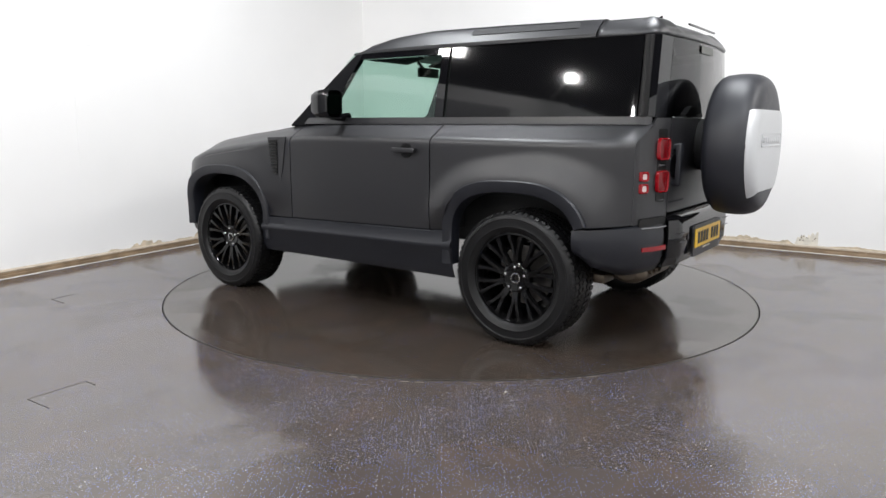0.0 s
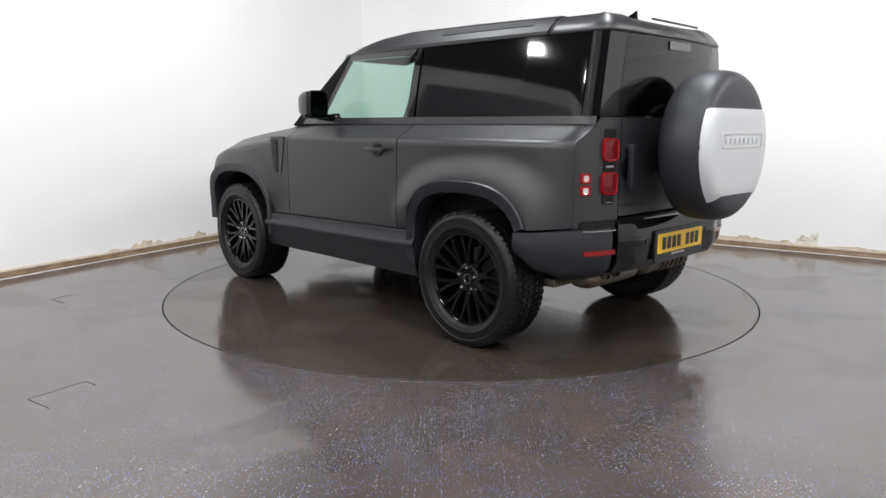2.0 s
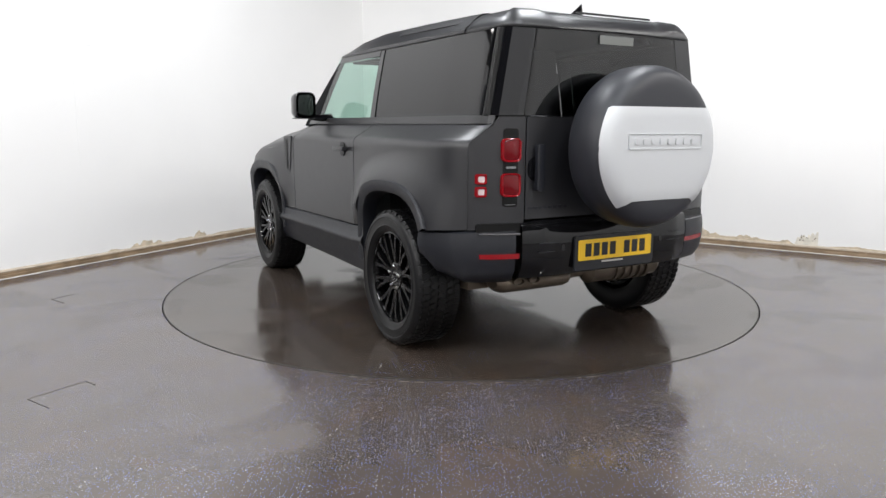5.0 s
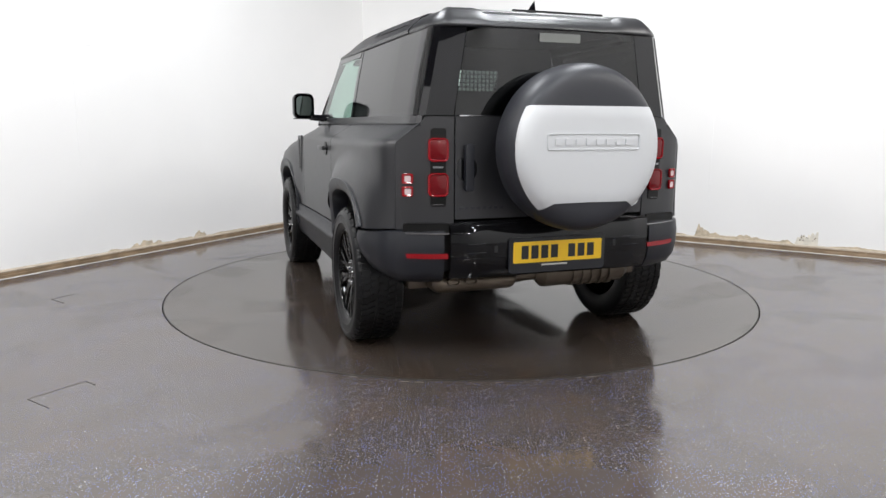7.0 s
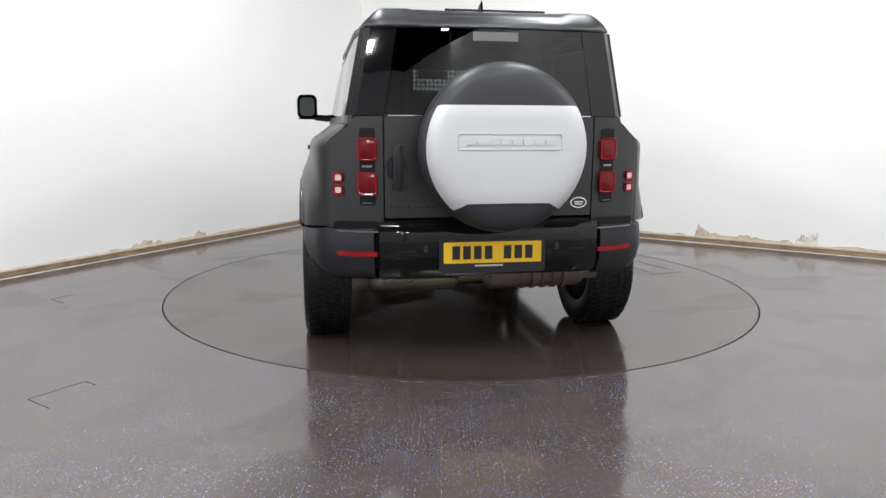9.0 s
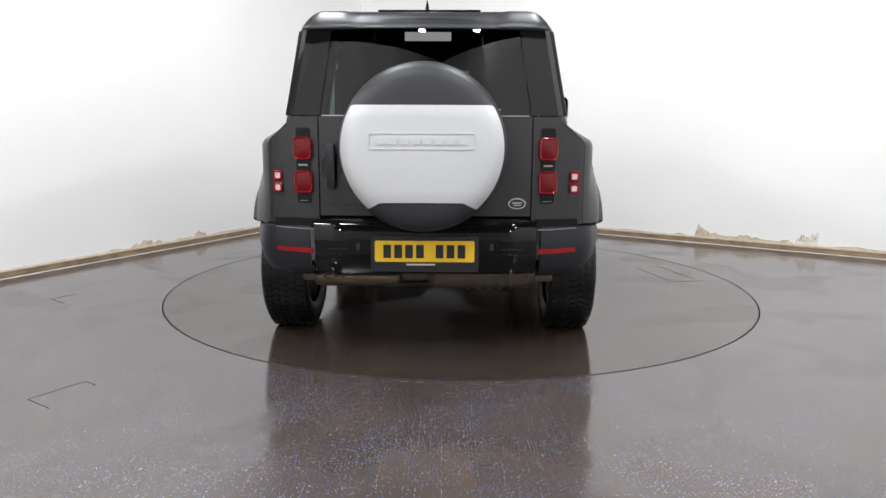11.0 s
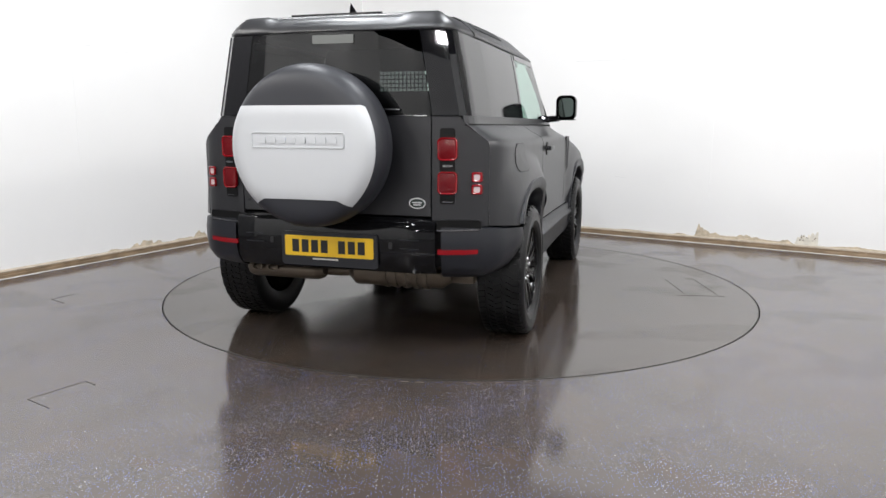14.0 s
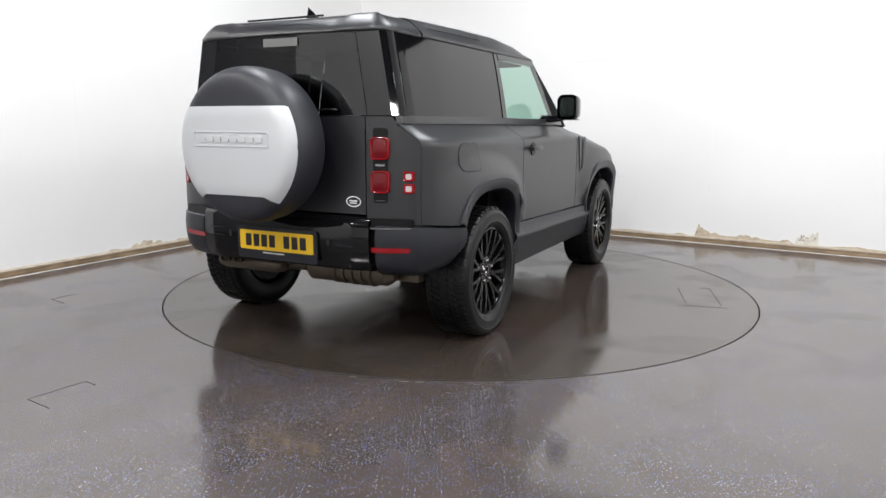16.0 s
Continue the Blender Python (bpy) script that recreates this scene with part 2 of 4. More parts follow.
def finish(bm, smooth=35, thick=0.0):
    bmesh.ops.remove_doubles(bm, verts=bm.verts, dist=0.0002)
    bmesh.ops.recalc_face_normals(bm, faces=bm.faces)
    if thick:
        shell(bm, thick)
    for f in bm.faces:
        f.smooth = True
    for e in bm.edges:
        if len(e.link_faces) == 2 and e.calc_face_angle(0) > radians(smooth):
            e.smooth = False


def part(name, bm, material, parent=None, label="", smooth=35, thick=0.0):
    finish(bm, smooth, thick)
    me = bpy.data.meshes.new(name)
    bm.to_mesh(me)
    bm.free()
    me.materials.append(material)
    ob = new(name, me)
    if parent is not None:
        ob.parent = parent
    return tagged(ob, label)


def flip(bm):
    """The mirror image across the car's middle."""
    for v in bm.verts:
        v.co.y = -v.co.y
    return bm


def lerp(x, table):
    if x <= table[0][0]:
        return table[0][1]
    for (a, u), (b, v) in zip(table, table[1:]):
        if x <= b:
            return u + (v - u) * (x - a) / (b - a)
    return table[-1][1]


def curve(points, step):
    """Points every step or so along a smooth line through the given ones."""
    ps = [Vector(q) for q in points]
    out = []
    for i in range(len(ps) - 1):
        p0, p1, p2, p3 = ps[max(i - 1, 0)], ps[i], ps[i + 1], ps[min(i + 2, len(ps) - 1)]
        n = max(1, int((p2 - p1).length / step))
        l1 = (p2 - p1).length
        m1 = (p2 - p0) / max(1e-6, ((p1 - p0).length + l1)) * l1
        m2 = (p3 - p1) / max(1e-6, ((p3 - p2).length + l1)) * l1
        for k in range(n):
            t = k / n
            out.append((2 * t**3 - 3 * t**2 + 1) * p1 + (t**3 - 2 * t**2 + t) * m1 + (-2 * t**3 + 3 * t**2) * p2 + (t**3 - t**2) * m2)
    out.append(ps[-1])
    return out


# ---- the room ----
def wall(name, a, b, label, top=WALL_H):
    """A wall 0.2 m thick whose inner face runs from a to b."""
    d = (b - a).normalized()
    nrm = Vector((-d.y, d.x))
    if nrm.dot(Vector((0, 3)) - a) > 0:
        nrm = -nrm
    bm = bmesh.new()
    n = 24
    rows = []
    for k in range(n + 1):
        q = a + (b - a) * k / n
        rows.append([(q.x, q.y, -0.05), (q.x, q.y, top), (q.x + nrm.x * 0.2, q.y + nrm.y * 0.2, top), (q.x + nrm.x * 0.2, q.y + nrm.y * 0.2, -0.05)])
    vs = grid(bm, rows, True)
    fan(bm, vs[0]), fan(bm, vs[-1])
    return tagged(part(name, bm, M_WALL), label, "wall", kind="structure")


wall("wall_left", CORNER, L1, "white painted wall with stained peeling base", 3.45)
wall("wall_right", CORNER, R1, "white painted wall with crumbling plaster at its foot", 3.45)
wall("wall_side_left", L1, L2, "plain white painted wall closing the room")
wall("wall_side_right", R1, R2, "plain white painted wall closing the room", BACK_H)
wall("wall_back_left", L2, BACK, "plain white painted wall closing the room")
wall("wall_back_right", R2, BACK, "plain white painted wall closing the room")


def floor():
    bm = bmesh.new()
    n = 128
    cx, cy = AXIS
    ring = lambda r, z: [(cx + r * math.cos(2 * math.pi * k / n), cy + r * math.sin(2 * math.pi * k / n), z) for k in range(n)]
    grid(bm, [ring(TABLE_R + 0.004, -0.12), ring(TABLE_R + 0.004, 0), ring(TABLE_R + 0.3, 0), ring(6, 0), ring(22, 0)], True)
    return tagged(part("floor", bm, M_FLOOR), "dark glossy epoxy floor with pale blue flakes", "floor", kind="structure")


floor()
bm = bmesh.new()
lathe(bm, [(0.01, -0.13), (TABLE_R + 0.2, -0.13)], 96, "z", (*AXIS, 0))
tagged(part("floor_pit", bm, M_SEAM), "black pit under the turntable", "pit", kind="structure")
def hall():
    """The dark hall above and around the white partition walls."""
    bm = bmesh.new()
    prism(bm, [(-16, -14), (16, -14), (16, 18), (-16, 18)], 0.2, lambda u, v, w: (u, v, 6.2 + w))
    tagged(part("ceiling", bm, M_CEIL), "dark unlit hall ceiling", "ceiling", kind="structure")
    for name, c, d in (("wall_hall_north", (0, 18), (32, 0.2)), ("wall_hall_south", (0, -14), (32, 0.2)), ("wall_hall_east", (16, 2), (0.2, 32)), ("wall_hall_west", (-16, 2), (0.2, 32))):
        bm = bmesh.new()
        box(bm, (c[0], c[1], 3.05), (d[0], d[1], 6.25))
        tagged(part(name, bm, M_CEIL), "dark outer hall wall", "wall", kind="structure")


hall()


def shutter():
    """Grey roller shutter on the left wall, beside the camera."""
    bm = bmesh.new()
    a, n, d = Vector((-4.0, 4.75)), Vector((1, 0)), Vector((0, -1))
    L, H = 2.5, 2.75
    rows = []
    for k in range(61):
        z = H * k / 60
        rows.append([(a.x + d.x * u + n.x * o, a.y + d.y * u + n.y * o, z) for u, o in ((0, 0.012 + 0.004 * (k % 2)), (L, 0.012 + 0.004 * (k % 2)))])
    grid(bm, rows)
    tagged(part("roller_shutter", bm, M_SHUTTER, smooth=10, thick=0.006), "closed grey ribbed roller shutter in the wall", "shutter door")


shutter()


def skirting(name, a, d, length):
    nrm = Vector((-d.y, d.x))
    if nrm.dot(Vector((0, 3)) - a) < 0:
        nrm = -nrm
    rnd = random.Random(4)
    bm, bm2, bm3 = bmesh.new(), bmesh.new(), bmesh.new()
    rows, rows2, rows3 = [], [], []
    n = int(length / 0.06)
    for k in range(n + 1):
        q = a + d * (length * k / n)
        j = rnd.uniform(-0.0025, 0.0025)
        at = lambda pr: [(q.x + nrm.x * u, q.y + nrm.y * u, v) for u, v in pr]
        rows.append(at([(0.0, 0.005), (0.029 + j, 0.005), (0.030 + j, 0.030), (0.026, 0.034), (0.029 + j, 0.038), (0.028 + j, 0.053)]))
        rows2.append(at([(0.0, 0.0), (0.035 + 2 * j, 0.0), (0.032 + j, 0.003 + abs(j)), (0.0, 0.005)]))
        rows3.append(at([(0.026, 0.0535), (0.027 + j, 0.058), (0.022, 0.066 + j), (0.012, 0.071 + j), (0.0, 0.073)]))
    grid(bm, rows), grid(bm2, rows2), grid(bm3, rows3)
    ob = tagged(part(name, bm, M_SKIRT), "worn brown timber skirting board along the wall", "skirting", kind="structure")
    part("sealant_bead", bm2, M_CAULK, ob, "white sealant bead")
    part("skirting_top", bm3, M_SKIRT_TOP, ob, "paler worn top edge")
    return ob


skirting("baseboard_left", CORNER, LDIR, (L1 - CORNER).length)
skirting("baseboard_right", CORNER, RDIR, (R1 - CORNER).length)

# ---- lamps overhead ----
def flood_light(p, foot):
    p, foot = Vector(p), Vector(foot)
    L = tagged(new("flood_light"), "white floodlight on a bent arm over the wall top", "floodlight", "floodlights over the walls")
    m = look(p, AIM)
    bm = bmesh.new()
    box(bm, p - (AIM - p).normalized() * 0.03, (0.37, 0.28, 0.10), 0.015, m.to_3x3().to_4x4())
    part("lamp_housing", bm, M_BLACK, L, "black lamp housing")
    bm = bmesh.new()
    tube(bm, [foot, foot + Vector((0, 0, 0.25)), foot.lerp(p, 0.5) + Vector((0, 0, 0.22)), p - (AIM - p).normalized() * 0.06], 0.02, 8)
    part("arm", bm, M_CAULK, L, "white steel arm")


for p, foot, w in FLOODS:
    flood_light(p, (foot[0], foot[1], foot[2] - 0.1))


def strip_light(x, y):
    bm = bmesh.new()
    box(bm, (x, y, STRIP_Z), (0.34, 2.5, 0.08), 0.015)
    L = tagged(part("strip_light", bm, M_CAULK), "white strip light hung over the turntable", "strip light", "strip lights overhead")
    for d in (-1.0, 1.0):
        bm = bmesh.new()
        tube(bm, [(x, y + d, STRIP_Z + 0.03), (x, y + d, 6.2)], 0.008, 6)
        part("hanger", bm, M_BLACK, L)


for p in STRIPS:
    strip_light(*p)


# ---- the turntable ----
def turntable():
    t = tagged(new("turntable"), "round dark epoxy turntable set flush in the floor", "turntable")
    bm = bmesh.new()
    n = 128
    rows = [[(r * math.cos(2 * math.pi * k / n), r * math.sin(2 * math.pi * k / n), z) for k in range(n)]
            for r, z in ((TABLE_R - 0.005, -0.10), (TABLE_R - 0.005, -0.003), (TABLE_R - 0.009, 0), (TABLE_R * 0.5, 0), (0.02, 0))]
    vs = grid(bm, rows, True)
    fan(bm, vs[-1])
    part("disc", bm, M_DISC, t)
    return t


TABLE = turntable()


# ---- the car: x forward from the rear axle, y to its left ----
CAR = tagged(new("car"), "satin grey three-door off-road car standing on the turntable", "car")
PLAN = curve([(-0.735, 0), (-0.735, 0.3), (-0.733, 0.5), (-0.722, 0.61), (-0.700, 0.70), (-0.672, 0.79), (-0.640, 0.845), (-0.58, 0.89),
              (-0.45, 0.92), (-0.2, 0.935), (0.2, 0.94), (0.63, 0.93), (1.2, 0.925), (1.66, 0.925), (2.1, 0.93), (2.6, 0.945),
              (2.9, 0.94), (3.05, 0.91), (3.18, 0.84), (3.30, 0.70), (3.37, 0.45), (3.39, 0)], 0.03)
TOP = [(-1, 1.272), (1.7, 1.272), (1.95, 1.258), (2.2, 1.225), (2.5, 1.19), (2.83, 1.142), (3.0, 1.10), (3.2, 1.06), (3.39, 1.04)]
INSET = [(0.0, 0.20), (0.003, 0.188), (0.040, 0.116), (0.074, 0.045), (0.083, 0.026), (0.095, 0.012), (0.110, 0.003), (0.125, 0.0)]
SEAM = [(-0.735, 0.752), (-0.34, 0.715), (0.63, 0.622), (2.24, 0.592), (3.4, 0.60)]
BASE = 2.582
BELT_Y = [(-0.655, 0.724), (-0.60, 0.738), (-0.2, 0.752), (0.64, 0.768), (1.2, 0.783), (1.62, 0.795), (1.97, 0.750), (2.3, 0.735)]


def arch(x, half, top, low=0.60, shift=0.03):
    """Height of a wheel arch's edge over x, or nothing outside it."""
    best = 0.0
    for c in (shift, BASE + shift):
        k = abs(x - c) / half
        if k < 1:
            best = max(best, low + (top - low) * (1 - k**2.7) ** (1 / 2.3))
    return best


def plan_x(x0, x1, extra=()):
    """The left side's plan between two x, with ends exactly there."""
    pts = [q for q in PLAN if q.y > 0.55 or q.x > 3]
    side = [q for q in pts if x0 < q.x < x1]
    def at(x):
        for a, b in zip(pts, pts[1:]):
            if a.x <= x <= b.x:
                return a.lerp(b, (x - a.x) / max(1e-6, b.x - a.x))
        return pts[0] if x < pts[0].x else pts[-1]
    out = sorted([*side, *[at(x) for x in (x0, x1, *extra) if x0 <= x <= x1]], key=lambda q: q.x)
    return out


def rear_plan(y0, y1):
    """The rear face's plan from y0 to y1."""
    pts = [q for q in PLAN if q.x < -0.6]
    def at(y):
        for a, b in zip(pts, pts[1:]):
            if a.y <= y <= b.y:
                return a.lerp(b, (y - a.y) / max(1e-6, b.y - a.y))
        return pts[-1]
    return [at(y0), *[q for q in pts if y0 < q.y < y1], at(y1)]


def haunch(x, z):
    """How far the painted side swells out round the wheel arches."""
    out = 0.0
    for c, amp in ((0.03, 0.054), (BASE + 0.03, 0.036)):
        u, v = abs(x - c) / 0.475, max(0.0, z - 0.60) / 0.345
        d = max(0.0, ((u**2.5 + v**2.5) ** 0.4 - 1) * 0.41)
        f = max(0.0, 1 - d / (0.21 - 0.03 * math.tanh((x - c) / 0.2)))
        low = 1.0 if x < c and c < 1 else max(0.0, min(1.0, (z - 0.62) / 0.15))
        out += amp * f * f * (3 - 2 * f) * low
    return out * max(0.0, min(1.0, (x + 0.66) / 0.15))


def side_panel(x0, x1, top_off=0.0):
    """Painted side panel from the belt to the cladding's seam or the arch."""
    xs = [c + s * 0.475 * k for c in (0.03, BASE + 0.03) for s in (-1, 1) for k in (1.0, 0.995, 0.98, 0.95, 0.9, 0.82, 0.7)]
    bm = bmesh.new()
    rows = []
    for q in plan_x(x0, x1, xs):
        T = lerp(q.x, TOP)
        zb = max(lerp(q.x, SEAM), arch(q.x, 0.475, 0.945))
        col = []
        wide = (q.y - lerp(q.x, BELT_Y)) / 0.20 if q.x < 2.3 else 1.0
        for d, i in INSET:
            i *= wide
            col.append((q.x - (0.4 * i if q.x > 3.1 else 0), max(0.0, q.y - i * (1 + max(0, q.x - 2.9) * 0.5)), T - d))
        bulge = lambda z: haunch(q.x, z)
        z0 = T - 0.125
        for k in range(1, 25):
            z = z0 + (zb - z0) * k / 24
            col.append((q.x, q.y + bulge(z) - 0.015 * max(0, 0.85 - z) * (1 if 0.5 < q.x < 2.1 else 0), z))
        rows.append(col)
    if x0 == -0.64:
        # the shoulder runs on to the rear face
        rows.insert(0, [(rear_plan(0.5, min(y, 0.843))[-1].x - 0.0015, y, z) for x, y, z in rows[0]])
    grid(bm, rows)
    return bm


for s in (1, -1):
    F = (lambda b: b) if s == 1 else flip
    part("rear_quarter_panel", F(side_panel(-0.64, 0.626)), M_WRAP, CAR, thick=0.012)
    DOOR = part("door", F(side_panel(0.634, 1.882)), M_WRAP, CAR, thick=0.012)
    part("front_wing", F(side_panel(1.889, 3.385)), M_WRAP, CAR, thick=0.012)


def bonnet():
    bm = bmesh.new()
    rows = []
    for k in range(30):
        x = 1.93 + (3.37 - 1.93) * k / 29
        y1 = max(0.15, [q.y for q in plan_x(x, x)][0] - 0.205 * (1 + max(0, x - 2.9) * 0.5))
        T = lerp(x, TOP)
        rows.append([(x - (0.08 if x > 3.1 else 0), y1 * u, T - 0.004 + 0.012 * (1 - u * u)) for u in [i / 10 - 1 for i in range(21)]])
    grid(bm, rows)
    return part("bonnet", bm, M_WRAP, CAR, thick=0.01)


bonnet()


def rear_corner():
    """Flat rear face beside the tailgate, up to the belt."""
    bm = bmesh.new()
    rows = []
    for q in sorted([*rear_plan(0.560, 0.845), *[rear_plan(0.5, 0.845 - 0.60 * i)[-1] for d, i in INSET[1:-1]]], key=lambda q: q.y):
        if q.y <= 0.724:
            zt = 1.306
        else:
            zt = 1.272 - lerp((0.845 - q.y) / 0.60, [(i, d) for d, i in INSET[::-1]])
        zb = lerp(q.x, SEAM) - 0.004
        rows.append([(q.x, q.y, zb + (zt - zb) * k / 8) for k in range(9)])
    grid(bm, rows)
    return bm


def tailgate():
    bm = bmesh.new()
    rows = []
    pl = rear_plan(0.0, 0.553)
    pts = [(q.x, -q.y) for q in pl[::-1]] + [(q.x, q.y) for q in pl[1:]]
    for x, y in pts:
        rows.append([(x, y, 0.79 + (1.306 - 0.79) * k / 8) for k in range(9)])
    grid(bm, rows)
    return part("tailgate", bm, M_WRAP, CAR, thick=0.015)


for s in (1, -1):
    part("rear_corner_panel", (rear_corner() if s == 1 else flip(rear_corner())), M_WRAP, CAR, thick=0.012)
GATE = tailgate()

# ---- greenhouse ----
GB = [(-0.738, 0), (-0.720, 0.36), (-0.700, 0.548), (-0.684, 0.694), (-0.655, 0.724), (-0.60, 0.740), (-0.2, 0.754), (0.64, 0.770), (1.2, 0.786), (1.62, 0.800), (1.97, 0.765)]
GT = [(-0.726, 0), (-0.709, 0.33), (-0.692, 0.478), (-0.674, 0.612), (-0.645, 0.640), (-0.59, 0.655), (-0.2, 0.675), (0.64, 0.690), (1.1, 0.700), (1.37, 0.700), (1.47, 0.665)]
Z_BELT, Z_ROOF = 1.312, 1.742


def house(i0, i1, z0=Z_BELT, z1=Z_ROOF, off=0.0, n=8, m=8, bulge=0.005, bow=0.0):
    """A strip of the upper body between two places of its plan (fractional steps of GB and GT)."""
    bm = bmesh.new()
    def at(tab, i):
        k = min(int(i), len(tab) - 2)
        q = Vector(tab[k]).lerp(Vector(tab[k + 1]), i - k)
        if i < 2:
            q.x = tab[0][0] + (tab[2][0] - tab[0][0]) * (q.y / tab[2][1]) ** 2
        return q
    rows = []
    stops = sorted({i0, i1, *[i0 + (i1 - i0) * k / n for k in range(n + 1)], *[k for k in range(len(GB)) if i0 < k < i1]})
    for i in stops:
        a, b = at(GB, i), at(GT, i)
        col = []
        for k in range(m + 1):
            z = z0 + (z1 - z0) * k / m
            w = (z - Z_BELT) / (Z_ROOF - Z_BELT)
            q = a.lerp(b, w)
            bl = bulge * 4 * w * (1 - w)
            out = Vector((-1, 0.2)) if i < 3.2 else Vector((0, 1))
            f = (i - i0) / (i1 - i0)
            q = q + out * (bl + off) + Vector((-0.35, 0.94)) * (bow * 4 * f * (1 - f))
            col.append((q.x, q.y, z))
        rows.append(col)
    grid(bm, rows)
    return bm


for s in (1, -1):
    F = (lambda b: b) if s == 1 else flip
    part("rear_pillar", F(house(2.03, 3.97, bulge=0.0)), M_GLOSS, CAR, "gloss black rear pillar", thick=0.02)
    part("corner_pillar", F(house(4.03, 4.9, bulge=0.0, bow=0.016)), M_STRIP, CAR, "gloss black rear pillar", thick=0.02)
    part("side_window", F(house(4.95, 6.985)), M_BUMPER, CAR, "black privacy quarter window", thick=0.006)
    part("door_pillar", F(house(7.015, 7.13)), M_GLOSS, CAR, "gloss black door pillar", thick=0.02)
    part("door_window", F(house(7.13, 9.0, Z_BELT, 1.705)), M_GLASS, CAR, "clear green-tinted door glass")
    part("window_header", F(house(7.13, 9.0, 1.705, Z_ROOF, 0.003)), M_GLOSS, CAR, thick=0.02)
    part("windscreen_pillar", F(house(9.02, 10.0, 1.258)), M_FRAME, CAR, "black windscreen pillar", thick=0.03)
    bm = F(house(3.3, 9.6, 1.270, 1.312, 0.006, 30, 2, 0))
    part("belt_moulding", bm, M_WRAP, CAR, thick=0.015)

bm = bmesh.new()
hb = house(0, 2.0, bulge=0.0)
for sgn in (1, -1):
    m2 = {}
    for f in hb.faces:
        bm.faces.new([m2.setdefault(v, bm.verts.new((v.co.x, sgn * v.co.y, v.co.z))) if v not in m2 else m2[v] for v in f.verts])
hb.free()
part("rear_window", bm, M_DARKGLASS, GATE, "dark privacy rear window")

bm = bmesh.new()
rows = []
for k in range(13):
    u = k / 6 - 1
    rows.append([(1.97 + 0.12 * (1 - u * u) + (1.47 + 0.06 * (1 - u * u) - 1.97 - 0.12 * (1 - u * u)) * j / 8, u * (0.765 - 0.10 * j / 8), 1.262 + 0.50 * j / 8) for j in range(9)])
grid(bm, rows)
part("windscreen", bm, M_GLASS, CAR, "raked clear windscreen")

# ---- roof ----
ROOF_Z = [(-0.7, 1.835), (-0.33, 1.856), (0.3, 1.868), (0.85, 1.872), (1.18, 1.848), (1.36, 1.812), (1.52, 1.765)]


def roof(x0, x1, n=26):
    bm = bmesh.new()
    rows = []
    for k in range(n + 1):
        x = x0 + (x1 - x0) * k / n
        zc = lerp(x, ROOF_Z)
        ye = lerp(x, [(-0.5, 0.662), (-0.2, 0.675), (0.64, 0.690), (1.1, 0.700), (1.37, 0.695), (1.52, 0.64)]) + 0.008
        e = min(1.745, zc - 0.02)
        half = [(ye - 0.03, e - 0.008), (ye, e), (ye, e + 0.16 * (zc - e)), (ye - 0.045, e + 0.52 * (zc - e)), (ye - 0.085, e + 0.84 * (zc - e)), (ye - 0.115, zc - 0.004), (ye - 0.15, zc), (ye - 0.25, zc - 0.001), (ye - 0.29, zc - 0.010), (0.15, zc - 0.006)]
        rows.append([(x, y, z) for y, z in half] + [(x, -y, z) for y, z in half[::-1]])
    grid(bm, rows)
    return bm


part("roof_panel", roof(-0.322, 1.50), M_WRAP, CAR, thick=0.02)


def spoiler():
    """Rear roof spoiler: rings over the upper body's plan, round the rear corners."""
    plan = curve([(-0.726, 0), (-0.718, 0.22), (-0.704, 0.40), (-0.692, 0.478), (-0.675, 0.588), (-0.645, 0.634), (-0.59, 0.655), (-0.45, 0.664), (-0.33, 0.670)], 0.03)
    e, h = 1.742, 0.106
    rows = []
    for i, q in enumerate(plan):
        d = (plan[min(i + 1, len(plan) - 1)] - plan[max(i - 1, 0)]).normalized()
        n = Vector((-d.y, d.x))
        r = max(0.0, min(1.0, (-0.60 - q.x) / 0.08))
        mid = 0.018 * max(0.0, min(1.0, (0.42 - q.y) / 0.05))
        col = []
        for f, side, rear in ((0.0, -0.03, -0.03), (0.0, 0.001, 0.004), (0.06, 0.004, 0.012), (0.16, 0.002, 0.011), (0.46, -0.026, -0.010), (0.74, -0.064, -0.038), (0.90, -0.096, -0.060), (0.985, -0.125, -0.085), (1.0, -0.16, -0.12)):
            o = side + (rear - side) * r
            col.append((q.x + n.x * o, q.y + n.y * o if q.y > 0 else 0.0, e + f * h - mid * f))
        rows.append(col)
    bm = bmesh.new()
    grid(bm, rows)
    grid(bm, [[(x, -y, z) for x, y, z in c] for c in rows])
    inner = [c[-1] for c in rows]
    grid(bm, [[p, (p[0], 0, p[2] - 0.004), (p[0], -p[1], p[2])] for p in inner])
    return part("roof_spoiler", bm, M_WRAP, CAR, "satin grey rear roof spoiler", smooth=62, thick=0.006)


spoiler()

# ---- lower cladding ----
def cladding(x0, x1, out=0.012, low=0.33, top=None):
    xs = [c + s * 0.42 * k for c in (0.03, BASE + 0.03) for s in (-1, 1) for k in (1.0, 0.99, 0.96, 0.9)]
    bm = bmesh.new()
    rows = []
    for q in plan_x(x0, x1, xs):
        zt = lerp(q.x, SEAM) - 0.006
        lo = low(q.x) if callable(low) else low
        prof = [(0.0, 0.0), (0.02, out), (0.20, out + 0.002), (0.27, out + 0.016), (0.31, out + 0.019), (0.36, out + 0.017), (0.44, out + 0.002), (0.8, out - 0.006), (1.0, out - 0.03)] if x0 < 1 else [(0, 0), (0.04, out), (0.3, out + 0.01), (0.55, out + 0.004), (0.8, out - 0.012), (1.0, out - 0.05)]
        rows.append([(q.x, q.y + o, zt + (lo - zt) * f) for f, o in prof])
    grid(bm, rows)
    return bm


